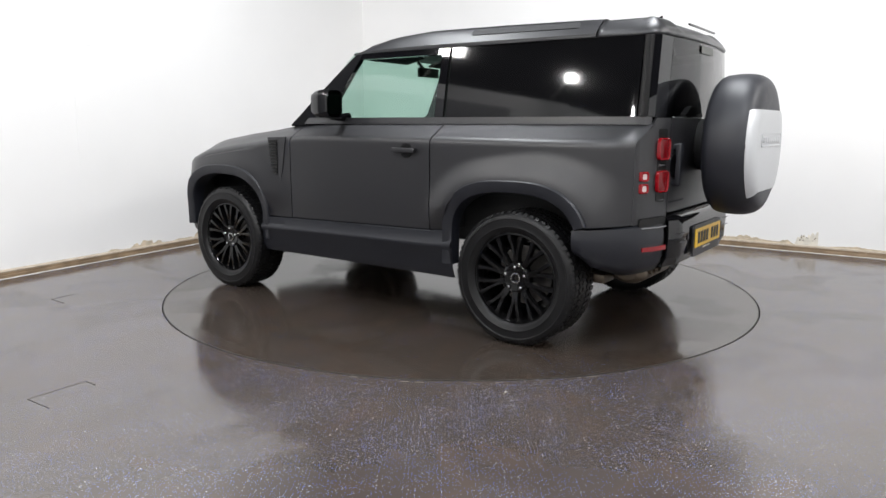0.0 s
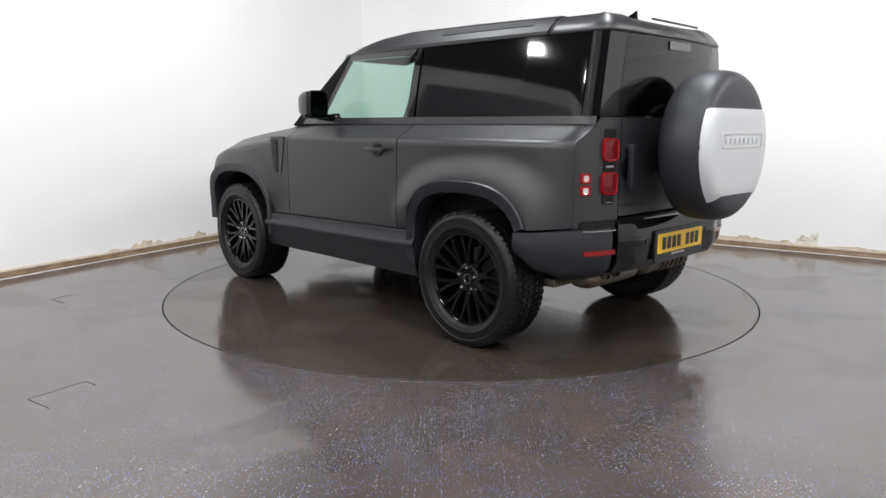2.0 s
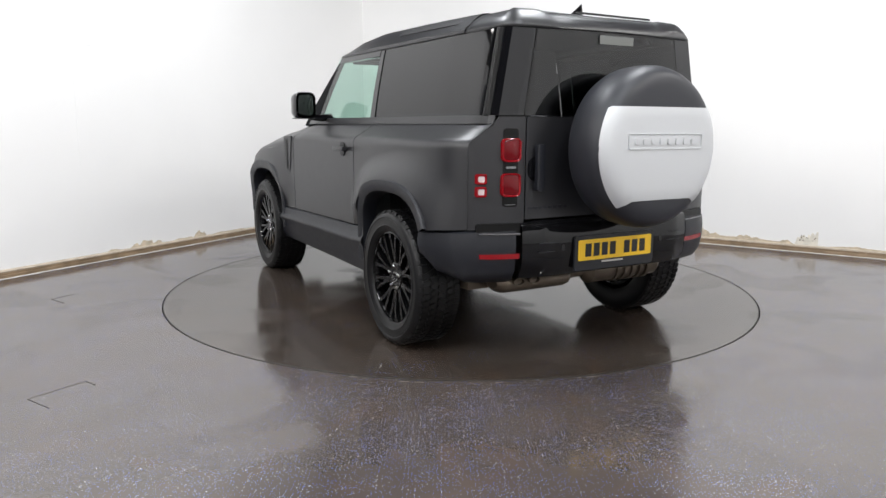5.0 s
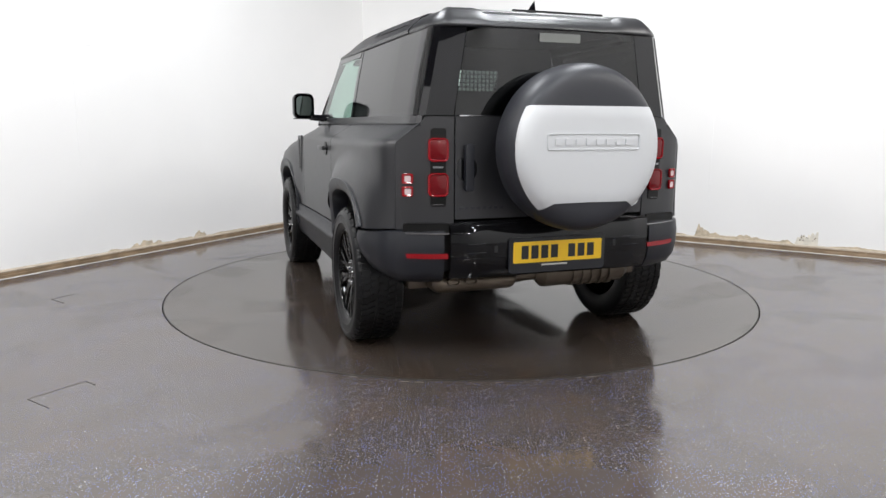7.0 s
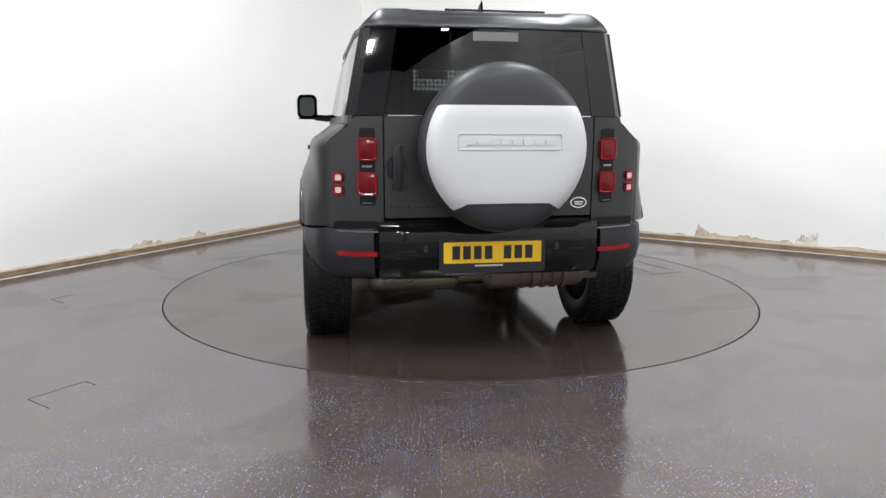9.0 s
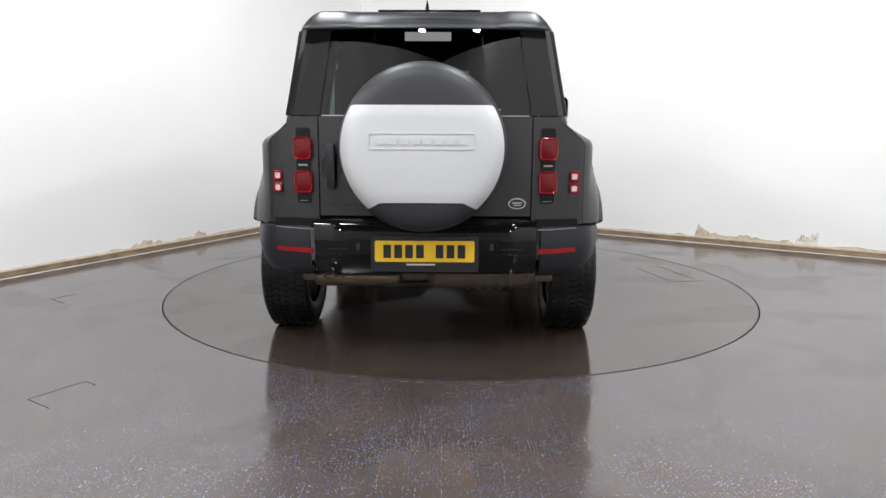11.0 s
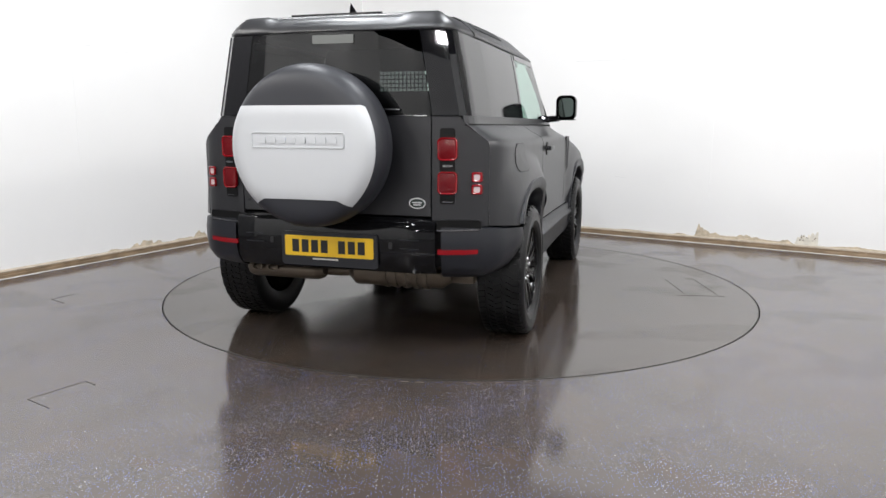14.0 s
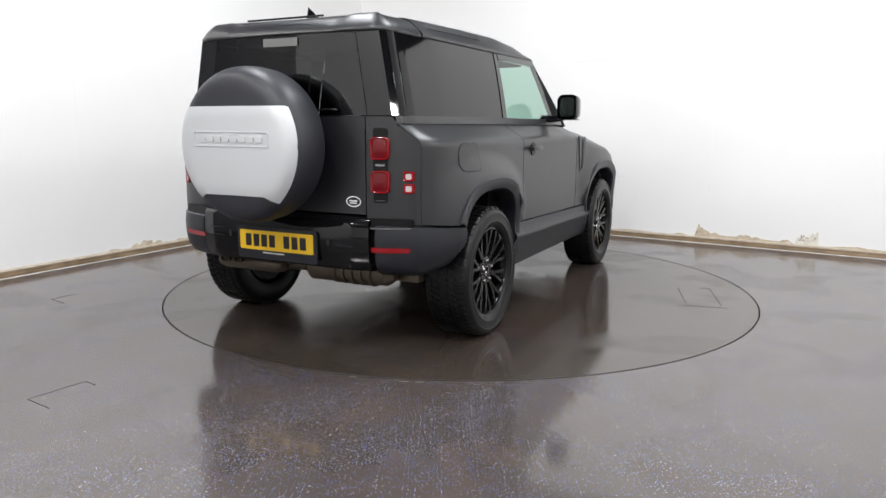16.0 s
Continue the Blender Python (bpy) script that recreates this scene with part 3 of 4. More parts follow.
def bumper_corner():
    bm = bmesh.new()
    rows = []
    for q in [q for q in PLAN if (q.y > 0.585 and q.x < -0.345)]:
        i = PLAN.index(q)
        ex = 0.034 * math.exp(-((q.x + 0.36) / 0.12) ** 2)
        d = (PLAN[min(i + 1, len(PLAN) - 1)] - PLAN[i - 1]).normalized()
        nrm = Vector((-d.y, d.x))
        zt = lerp(q.x, SEAM) - 0.008
        lo = lerp(q.x, [(-0.7, 0.452), (-0.6, 0.457), (-0.45, 0.49), (-0.37, 0.56)])
        rows.append([(q.x + nrm.x * (o + ex), q.y + nrm.y * (o + ex), zt + (lo - zt) * f) for f, o in ((0, -0.005), (0.03, 0.012), (0.25, 0.02), (0.5, 0.018), (0.75, 0.006), (0.92, -0.025), (1.0, -0.08))])
    grid(bm, rows)
    return bm


for s in (1, -1):
    F = (lambda b: b) if s == 1 else flip
    part("sill", F(cladding(0.45, 2.19)), M_PLASTIC, CAR, "dark plastic sill cladding", thick=0.01)
    part("front_bumper_corner", F(cladding(3.03, 3.385, low=0.36)), M_PLASTIC, CAR, thick=0.01)
    part("rear_bumper_corner", F(bumper_corner()), M_PLASTIC, CAR, "dark plastic bumper corner", thick=0.01)
    for c in (0.0, BASE):
        bm = bmesh.new()
        rows = []
        for k in range(49):
            # evenly round the arch by angle
            a = math.pi * (1 - k / 48)
            cs, sn = math.cos(a), math.sin(a)
            sx = math.copysign(abs(cs) ** (2 / 2.7), cs)
            sz = abs(sn) ** (2 / 2.3)
            ring = []
            for grow, y in ((0.0, 0.86), (0.0, 0.958), (0.006, 0.974), (0.040, 0.986), (0.070, 0.988), (0.078, 0.978), (0.080, 0.93)):
                x = c + 0.03 + (0.415 + grow) * sx
                z = 0.60 + (0.282 + grow) * sz
                if k in (0, 48):
                    z = (0.69 if k == 0 else 0.42) if c == 0.0 else (0.42 if k == 0 else 0.46)
                ring.append((x, y, z))
            low = max(0, (k - 34) / 14) if c == 0.0 else max(0, (k - 38) / 10, (14 - k) / 14)
            rise = 0.010 if c == 0.0 else 0.0
            ring = [(x, y + rise - (0.034 + rise) * low * (y > 0.9), z) for x, y, z in ring]
            if c == 0.0 and cs < 0 and ring[3][2] < 0.705:
                continue
            rows.append(ring)
        grid(bm, rows)
        part("wheel_arch_trim", F(bm), M_PLASTIC, CAR, "dark plastic wheel arch trim", thick=0.006)

bm = bmesh.new()
box(bm, (0.85, 0, 0.86), (2.1, 1.20, 0.70), 0.04)
box(bm, (-0.43, 0, 0.85), (0.46, 1.20, 0.70), 0.03)
box(bm, (2.5, 0, 0.66), (1.5, 1.20, 0.56), 0.04)
part("underbody", bm, M_BLACK, CAR, "black underbody and wheel wells")

# ---- rear bumper, plate, lamps ----
bm = bmesh.new()
rows = []
for y in [i / 20 * 0.585 for i in range(-20, 21)]:
    e = abs(y) / 0.585
    xo = -0.790 + 0.035 * max(0, e - 0.8) / 0.2
    rows.append([(xo + 0.10, y, 0.784), (xo + 0.05, y, 0.778), (xo + 0.012, y, 0.762), (xo, y, 0.745), (xo - 0.004, y, 0.66), (xo + 0.002, y, 0.54), (xo + 0.03, y, 0.485), (xo + 0.12, y, 0.468)])
grid(bm, rows)
BUMPER = part("rear_bumper", bm, M_BUMPER, CAR, "gloss black rear bumper", thick=0.02)
bm = bmesh.new()
prism(bm, rounded(0.565, 0.185, 0.02, cy=0.597), 0.012, lambda u, v, w: (-0.796 - w, u, v))
HOLDER = part("plate_holder", bm, M_PLASTIC, CAR)
bm = bmesh.new()
prism(bm, rounded(0.52, 0.111, 0.008, cy=0.613), 0.004, lambda u, v, w: (-0.809 - w, u, v))
PLATE = part("number_plate", bm, M_PLATE, CAR, "yellow number plate with dark bars")


def bars(parent, items, material, x, name="bar"):
    for y, z, w, h in items:
        b = bmesh.new()
        prism(b, [(y - w / 2, z - h / 2), (y + w / 2, z - h / 2), (y + w / 2, z + h / 2), (y - w / 2, z + h / 2)], 0.002, lambda u, v, ww: (x - ww, u, v))
        part(name, b, material, parent)


bars(PLATE, [(0.195 - k * 0.057 - (0.045 if k > 3 else 0), 0.613, 0.040, 0.070) for k in range(7)], M_INK, -0.8132)


# ---- spare wheel cover ----
DOME = [(0.0, 1.120), (0.15, 1.1195), (0.25, 1.118), (0.31, 1.115), (0.345, 1.108), (0.367, 1.096), (0.385, 1.076), (0.398, 1.050), (0.406, 1.01), (0.408, 0.95)]


def dome(u, v):
    """How far behind the axle the spare cover's face lies."""
    return lerp(math.hypot(u, v), DOME)


def spare():
    cz = 1.154
    bm = bmesh.new()
    face = curve([(r, x, 0) for r, x in DOME[::-1]], 0.012)
    lathe(bm, [(0.22, -0.845), (0.34, -0.838), (0.372, -0.842), (0.392, -0.860), (0.402, -0.885), *[(max(0.004, q.x), -q.y) for q in face]], 96, "x", (0, 0, cz))
    c = part("spare_wheel_cover", bm, M_VINYL, CAR, "dark plastic spare wheel cover with silver panel")
    bm = bmesh.new()
    lathe(bm, [(0.02, -0.70), (0.15, -0.70), (0.16, -0.78), (0.23, -0.80), (0.24, -0.85), (0.02, -0.85)], 32, "x", (0, 0, cz))
    part("spare_bracket", bm, M_BLACK, CAR, "black spare wheel bracket")
    R = 0.388
    rows = []
    us = [R * math.sin(radians(a)) for a in range(-88, 89, 4)] + [s * k for s in (-1, 1) for k in (0.197, 0.26)]
    for u in sorted(us):
        arc = math.sqrt(R * R - u * u)
        hi = min(0.200, arc)
        lo = -min(arc, lerp(abs(u), [(0.0, 0.253), (0.197, 0.255), (0.262, 0.290), (0.4, 0.30)]))
        rows.append([(-dome(u, lo + (hi - lo) * k / 16) - (0.010 if 0 < k < 16 else 0.006), u, cz + lo + (hi - lo) * k / 16) for k in range(17)])
    bm = bmesh.new()
    grid(bm, rows)
    part("silver_panel", bm, M_SILVER, c, "silver painted panel", thick=0.014)
    zc = 0.034
    o, i = rounded(0.50, 0.078, 0.014, cy=zc), rounded(0.488, 0.066, 0.009, cy=zc)
    bm = bmesh.new()
    rings = [(o, 0.008), ([(u * 0.996, zc + (v - zc) * 0.97) for u, v in o], 0.0155), ([(u * 1.004, zc + (v - zc) * 1.04) for u, v in i], 0.0155), (i, 0.008)]
    grid(bm, [[(-dome(u, v) - h, u, cz + v) for u, v in r] for r, h in rings], True)
    part("embossed_frame", bm, M_SILVER, c)
    for k in range(8):
        bm = bmesh.new()
        prism(bm, rounded(0.040, 0.030, 0.006, 3, 0.189 - k * 0.054, zc), 0.007, lambda u, v, w: (-dome(u, v) - 0.009 - w, u, cz + v))
        part("embossed_bar", bm, M_SILVER, c)
    return c


spare()


def rear_x(y):
    """The rear face's x at a distance from the middle."""
    q = rear_plan(0.0, max(0.01, min(abs(y), 0.84)))[-1]
    return q.x


def slab(outline, near, far, wrap=True, bevel=0.0):
    """A flat piece laid on the rear face, from near to far behind it."""
    bm = bmesh.new()
    prism(bm, outline, 1.0, lambda u, v, w: (rear_x(u) - near - (far - near) * w, u, v))
    if bevel:
        es = [e for e in bm.edges if all(abs(v.co.x - (rear_x(v.co.y) - far)) < 1e-4 for v in e.verts)]
        bmesh.ops.bevel(bm, geom=es, offset=bevel, segments=2, profile=0.6, affect="EDGES")
    return bm


def frame_ring(o, i, near, far):
    bm = bmesh.new()
    X = lambda u, d: rear_x(u) - d
    grid(bm, [[(X(u, near), u, v) for u, v in o], [(X(u, far - 0.004), u, v) for u, v in o], [(X(u, far), u * 0.6 + p * 0.4, v * 0.6 + q * 0.4) for (u, v), (p, q) in zip(o, i)], [(X(u, far - 0.004), u, v) for u, v in i], [(X(u, near), u, v) for u, v in i]], True)
    return bm


def lamps(s):
    col = part("tail_lamp", slab(rounded(0.078, 0.392, 0.014, cx=s * 0.640, cy=1.052), -0.01, 0.004), M_SLOT, CAR, "red twin tail lamp in black housing")
    for z in (1.141, 0.967):
        c = s * 0.642
        part("lens_rim", frame_ring(rounded(0.100, 0.118, 0.024, cx=c, cy=z), rounded(0.082, 0.100, 0.017, cx=c, cy=z), 0.002, 0.022), M_RED, col, "glossy red lens rim")
        part("lens", slab(rounded(0.083, 0.101, 0.018, cx=c, cy=z), 0.002, 0.016, bevel=0.002), M_DEEPRED, col, "deep red lens")
    for z, h in ((1.055, 0.011), (0.868, 0.003)):
        part("trim_strip", slab(rounded(0.050, h, 0.001, cx=s * 0.642, cy=z), 0.002, 0.010), M_TRIM, col, "dull silver trim strip")
    for z in (0.998, 0.934):
        c = s * 0.789
        l = part("side_lamp", frame_ring(rounded(0.052, 0.052, 0.010, cx=c, cy=z), rounded(0.030, 0.030, 0.006, cx=c, cy=z), -0.004, 0.016), M_RED, CAR, "small square lamp with red rim")
        part("lens", slab(rounded(0.032, 0.032, 0.006, cx=c, cy=z), -0.004, 0.010), M_WHITE_LENS, l, "clear lens")
    o = [(s * y, z) for y, z in ((0.596, 0.592), (0.66, 0.592), (0.73, 0.593), (0.80, 0.597), (0.802, 0.620), (0.73, 0.618), (0.66, 0.617), (0.596, 0.617))]
    part("reflector", slab(o, 0.005, 0.026), M_RED, CAR, "red bumper reflector")
    o = [(s * y, z) for y, z in ((0.59, 0.712), (0.66, 0.712), (0.73, 0.714), (0.80, 0.716), (0.812, 0.722), (0.812, 0.765), (0.80, 0.774), (0.73, 0.774), (0.66, 0.774), (0.59, 0.774))]
    part("step_slot", slab(o, 0.004, 0.013), M_SLOT, CAR, "gloss black slot over the bumper")
    # thin metal strip standing in for the gloss highlight on the slot's lower edge
    o = [(s * y, z) for y, z in ((0.59, 0.716), (0.66, 0.716), (0.73, 0.718), (0.805, 0.720), (0.805, 0.728), (0.73, 0.726), (0.66, 0.724), (0.59, 0.724))]
    part("slot_highlight", slab(o, 0.011, 0.021), M_TRIM, CAR)


lamps(1), lamps(-1)


# ---- wheels ----
def wheel(c, s):
    """Tyre and twenty-spoke alloy; its outer face at y = s * 0.975."""
    T = new("wheel")
    T.parent = CAR
    T.location = (c, 0, 0.3905)
    R = 0.392
    bm = bmesh.new()
    prof = [(0.262, 0.952), (0.270, 0.970), (0.284, 0.980), (0.300, 0.9845), (0.304, 0.9875), (0.310, 0.9855), (0.334, 0.988), (0.346, 0.987), (0.350, 0.990), (0.358, 0.9885), (0.371, 0.981), (0.383, 0.968), (R - 0.006, 0.952), (R - 0.006, 0.745), (0.382, 0.728), (0.35, 0.716), (0.27, 0.73), (0.25, 0.74)]
    lathe(bm, prof, 90, "y")
    bm2 = bmesh.new()
    rnd = random.Random(int(c * 10) + s)
    N = 64
    for k in range(N):
        a = 2 * math.pi * k / N
        for yy, da, w, l, turn in ((0.944, 0.0, 0.036, 0.027, 6), (0.899, 0.045, 0.034, 0.026, 24), (0.848, 0.01, 0.040, 0.025, -18), (0.797, 0.05, 0.034, 0.026, 24), (0.752, 0.0, 0.036, 0.027, -6)):
            m = Matrix.Rotation(a + da, 4, "Y")
            h = 0.012 + rnd.uniform(-0.0008, 0.0008)
            box(bm2, m @ Vector((R - h / 2 + 0.001, yy, 0)), (h, w, l), 0, m @ Matrix.Rotation(radians(turn), 4, "X"))
        # shoulder lugs, long and short by turns, down the outer wall
        m = Matrix.Rotation(a, 4, "Y")
        dep = 0.034 if k % 2 else 0.020
        box(bm2, m @ Vector((R - 0.003 - dep / 2, 0.9665, 0)), (dep, 0.016, 0.021), 0, m @ Matrix.Rotation(radians(-38), 4, "Z"))
    flat = T.location.z - 0.0005
    for b in (bm, bm2):
        for v in b.verts:
            # the tread sits flat where it meets the ground, and the wall bulges a little there
            v.co.z = max(v.co.z, -flat)
            if v.co.z < -0.30 and v.co.y > 0.9:
                v.co.y += 0.006 * (-0.30 - v.co.z) / 0.09
    t = part("tyre", bm if s == 1 else flip(bm), M_RUBBER, T, "black all-terrain tyre")
    tagged(part("tread", bm2 if s == 1 else flip(bm2), M_RUBBER, T), kind="stuff")
    bm = bmesh.new()
    lathe(bm, [(0.262, 0.952), (0.268, 0.962), (0.258, 0.964), (0.250, 0.952), (0.246, 0.90), (0.235, 0.78), (0.225, 0.75), (0.02, 0.75)], 72, "y")
    for k in range(10):
        for j in (-1, 1):
            a0 = 2 * math.pi * (k + 0.5) / 10
            def P(r, da, y):
                a = a0 + da
                return (r * math.cos(a), y, r * math.sin(a))
            rows = []
            for r, da, w, y in ((0.045, j * 0.12, 0.014, 0.930), (0.08, j * 0.090, 0.0125, 0.938), (0.115, j * 0.072, 0.0115, 0.944), (0.15, j * 0.078, 0.0115, 0.948), (0.19, j * 0.108, 0.0125, 0.952), (0.225, j * 0.140, 0.0135, 0.955), (0.256, j * 0.158, 0.018, 0.957)):
                d = w / r
                rows.append([P(r, da - d, y - 0.035), P(r, da - d * 0.75, y), P(r, da + d * 0.75, y), P(r, da + d, y - 0.035)])
            grid(bm, rows, True)
    lathe(bm, [(0.095, 0.90), (0.090, 0.935), (0.075, 0.942), (0.045, 0.936), (0.01, 0.936)], 40, "y")
    rim = part("rim", bm if s == 1 else flip(bm), M_RIM, T, "gloss black multi-spoke alloy rim")
    bm = bmesh.new()
    lathe(bm, [(0.030, 0.934), (0.0295, 0.944), (0.0265, 0.944), (0.026, 0.938), (0.0262, 0.934)], 32, "y")
    part("cap_ring", bm if s == 1 else flip(bm), M_CHROME, T, "silver centre cap ring")
    for k in range(5):
        a = 2 * math.pi * (k + 0.25) / 5
        bm = bmesh.new()
        lathe(bm, [(0.011, 0.93), (0.011, 0.948), (0.008, 0.953), (0.001, 0.954)], 10, "y", (0.066 * math.cos(a), 0, 0.066 * math.sin(a)))
        part("wheel_nut", bm if s == 1 else flip(bm), M_CHROME, T, "chrome wheel nut")
    bm = bmesh.new()
    lathe(bm, [(0.03, 0.80), (0.175, 0.80), (0.175, 0.82), (0.03, 0.82)], 40, "y")
    part("brake_disc", bm if s == 1 else flip(bm), M_DARKSTEEL, T, "dark steel brake disc")


for c in (0.0, BASE):
    for s in (1, -1):
        wheel(c, s)

# ---- cabin ----
def bulkhead():
    """Partition behind the seats with a wire mesh window."""
    bm = bmesh.new()
    y1, z0, z1 = 0.25, 1.495, 1.64
    for a, b, c, d in ((-0.69, 0.69, 0.60, z0), (-0.66, 0.66, z1, 1.80), (-0.69, -y1, z0, z1), (y1, 0.69, z0, z1)):
        box(bm, (0.60, (a + b) / 2, (c + d) / 2), (0.014, b - a, d - c))
    part("bulkhead", bm, M_CLOTH, CAR, "black partition behind the seats")
    bm = bmesh.new()
    n = 17
    for k in range(n + 1):
        y = -y1 + 2 * y1 * k / n
        box(bm, (0.60, y, (z0 + z1) / 2), (0.006, 0.0075, z1 - z0))
    for k in range(6):
        box(bm, (0.60, 0, z0 + (z1 - z0) * k / 5), (0.006, 2 * y1, 0.0075))
    tagged(part("wire_mesh", bm, M_BLACK, CAR, "black wire mesh window"), kind="stuff")


bulkhead()
for s in (1, -1):
    F = (lambda b: b) if s == 1 else flip
    # inner pillar trim that closes the door glass on a slant
    bm = bmesh.new()
    prism(bm, [(0.60, 1.27), (0.86, 1.27), (0.82, 1.34), (0.715, 1.70), (0.70, 1.75), (0.60, 1.75)], 0.03, lambda u, v, w: (u, 0.70 - 0.16 * (v - 1.31) - w, v))
    part("pillar_trim", F(bm), M_CLOTH, CAR)
    # seats
    bm = bmesh.new()
    rows = []
    for z, hw, x0, t in ((0.75, 0.24, 0.98, 0.16), (1.0, 0.25, 0.93, 0.16), (1.2, 0.23, 0.88, 0.14), (1.30, 0.18, 0.85, 0.11), (1.335, 0.12, 0.85, 0.07)):
        rows.append([(x0 + t * (0.5 if abs(u) < 0.9 else 0.3) * sgn, 0.37 + hw * u, z) for u, sgn in ((-1, -1), (-0.5, -1), (0, -1), (0.5, -1), (1, -1), (1, 1), (0.5, 1), (0, 1), (-0.5, 1), (-1, 1))])
    vs = grid(bm, rows, True)
    fan(bm, vs[-1])
    part("seat", F(bm), M_CLOTH, CAR, "black front seat", smooth=60)
    # door mirror
    bm = bmesh.new()
    rows = []
    for x, k in ((1.375, 0.93), (1.385, 1.0), (1.45, 1.0), (1.50, 0.93), (1.535, 0.78), (1.55, 0.5)):
        rows.append([(x, u, v) for u, v in rounded(0.155 * k, 0.188 * k, 0.045 * k, 5, 0.985, 1.400)])
    vs = grid(bm, rows, True)
    fan(bm, vs[-1])
    MIR = part("door_mirror", F(bm), M_GLOSS, CAR, "gloss black door mirror")
    bm = bmesh.new()
    prism(bm, rounded(0.112, 0.142, 0.032, 5, 0.985, 1.402), 0.004, lambda u, v, w: (1.382 - w, u, v))
    part("mirror_glass", F(bm), M_MIRROR, MIR, "mirror glass")
    bm = bmesh.new()
    tube(bm, [(1.47, 0.755, 1.318), (1.47, 0.84, 1.312), (1.46, 0.93, 1.320)], [0.03, 0.026, 0.024], 10)
    part("mirror_arm", F(bm), M_GLOSS, MIR)
    bm = bmesh.new()
    prism(bm, rounded(0.145, 0.006, 0.002, 3, 0.985, 1.308), 0.09, lambda u, v, w: (1.385 + w, u, v))
    part("mirror_trim", F(bm), M_BLACK, MIR)
    # door handle with its cup
    bm = bmesh.new()
    prism(bm, rounded(0.080, 0.090, 0.034, 5, 0.815, 1.105), 0.012, lambda u, v, w: (u, 0.9225 + w, v))
    part("handle_cup", F(bm), M_SLOT, CAR, "black handle recess")
    bm = bmesh.new()
    box(bm, (0.815, 0.962, 1.108), (0.185, 0.022, 0.030), 0.008)
    box(bm, (0.745, 0.945, 1.108), (0.03, 0.03, 0.024), 0.004)
    box(bm, (0.890, 0.945, 1.108), (0.03, 0.03, 0.024), 0.004)
    part("door_handle", F(bm), M_WRAP, CAR)
    # side vent
    bm = bmesh.new()
    prism(bm, [(2.115, 1.172), (1.925, 1.176), (1.945, 1.05), (1.985, 0.86), (2.01, 0.800), (2.04, 0.83), (2.085, 0.92), (2.108, 1.05)], 0.012, lambda u, v, w: (u, 0.9215 + w, v))
    V = part("side_vent", F(bm), M_WRAP, CAR, "side vent with black slats")
    bm = bmesh.new()
    prism(bm, [(2.098, 1.150), (2.010, 1.152), (2.012, 0.90), (2.045, 0.885), (2.07, 0.93), (2.092, 1.05)], 0.004, lambda u, v, w: (u, 0.932 + w, v))
    part("vent_opening", F(bm), M_SLOT, V)
    for k in range(11):
        z = 0.915 + k * 0.0215
        bm = bmesh.new()
        x1 = lerp(z, [(0.88, 2.045), (0.93, 2.068), (1.05, 2.090), (1.15, 2.096)])
        box(bm, ((2.013 + x1) / 2, 0.938, z), (x1 - 2.015, 0.010, 0.007), 0, pose(0, 0, 0, 25))
        part("slat", F(bm), M_SLOT, V)
    # roof rail strip
    bm = bmesh.new()
    rows = []
    for k in range(21):
        x = -0.20 + 0.72 * k / 20
        e = 0.35 if k in (0, 20) else 1.0
        ye = lerp(x, [(-0.2, 0.675), (0.64, 0.690)]) + 0.008
        zc = lerp(x, ROOF_Z)
        rows.append([(x, ye - 0.052, 1.745 + 0.50 * (zc - 1.745)), (x, ye - 0.048 + 0.006 * e, 1.745 + 0.54 * (zc - 1.745)), (x, ye - 0.085 + 0.006 * e, 1.745 + 0.84 * (zc - 1.745)), (x, ye - 0.100, 1.745 + 0.86 * (zc - 1.745))])
    grid(bm, rows)
    part("roof_side_strip", F(bm), M_BLACK, CAR, "black roof side strip")
    # arch clip notch
    bm = bmesh.new()
    prism(bm, [(-0.06, 0.955), (0.10, 0.958), (0.085, 0.945), (-0.045, 0.942)], 0.006, lambda u, v, w: (u + 0.03, 0.984 + w, v))
    part("arch_clip", F(bm), M_PLASTIC, CAR)

# dash, wheel and inner mirror
bm = bmesh.new()
rows = []
for x, z in ((1.45, 1.05), (1.45, 1.24), (1.52, 1.285), (1.75, 1.29), (1.95, 1.262)):
    rows.append([(x, y, z - 0.01 * abs(y)) for y in (-0.72, -0.4, 0, 0.4, 0.72)])
grid(bm, rows)
part("dashboard", bm, M_CLOTH, CAR, "dark dashboard", thick=0.02)
bm = bmesh.new()
m = pose(1.33, -0.37, 1.20, 0, -65, 0)
ring = [m @ Vector((0.18 * math.cos(2 * math.pi * k / 28), 0.18 * math.sin(2 * math.pi * k / 28), 0)) for k in range(29)]
tube(bm, ring, 0.015, 8, False)
box(bm, m.translation, (0.03, 0.32, 0.04), 0.008, m.to_3x3().to_4x4())
part("steering_wheel", bm, M_CLOTH, CAR, "black steering wheel")
bm = bmesh.new()
box(bm, (1.34, 0, 1.655), (0.03, 0.24, 0.07), 0.012)
tube(bm, [(1.36, 0, 1.66), (1.44, 0, 1.74)], 0.012, 8)
part("inner_mirror", bm, M_BLACK, CAR, "black interior mirror")
bm = bmesh.new()
for y in (0.36, -0.36):
    box(bm, (1.36, y, 1.735), (0.16, 0.46, 0.016), 0.006, pose(0, 0, 0, 0, 14, 0))
part("sun_visor", bm, M_CLOTH, CAR)
bm = bmesh.new()
box(bm, (0.35, 0, 1.80), (1.9, 1.22, 0.02), 0.008)
part("headlining", bm, M_CLOTH, CAR)

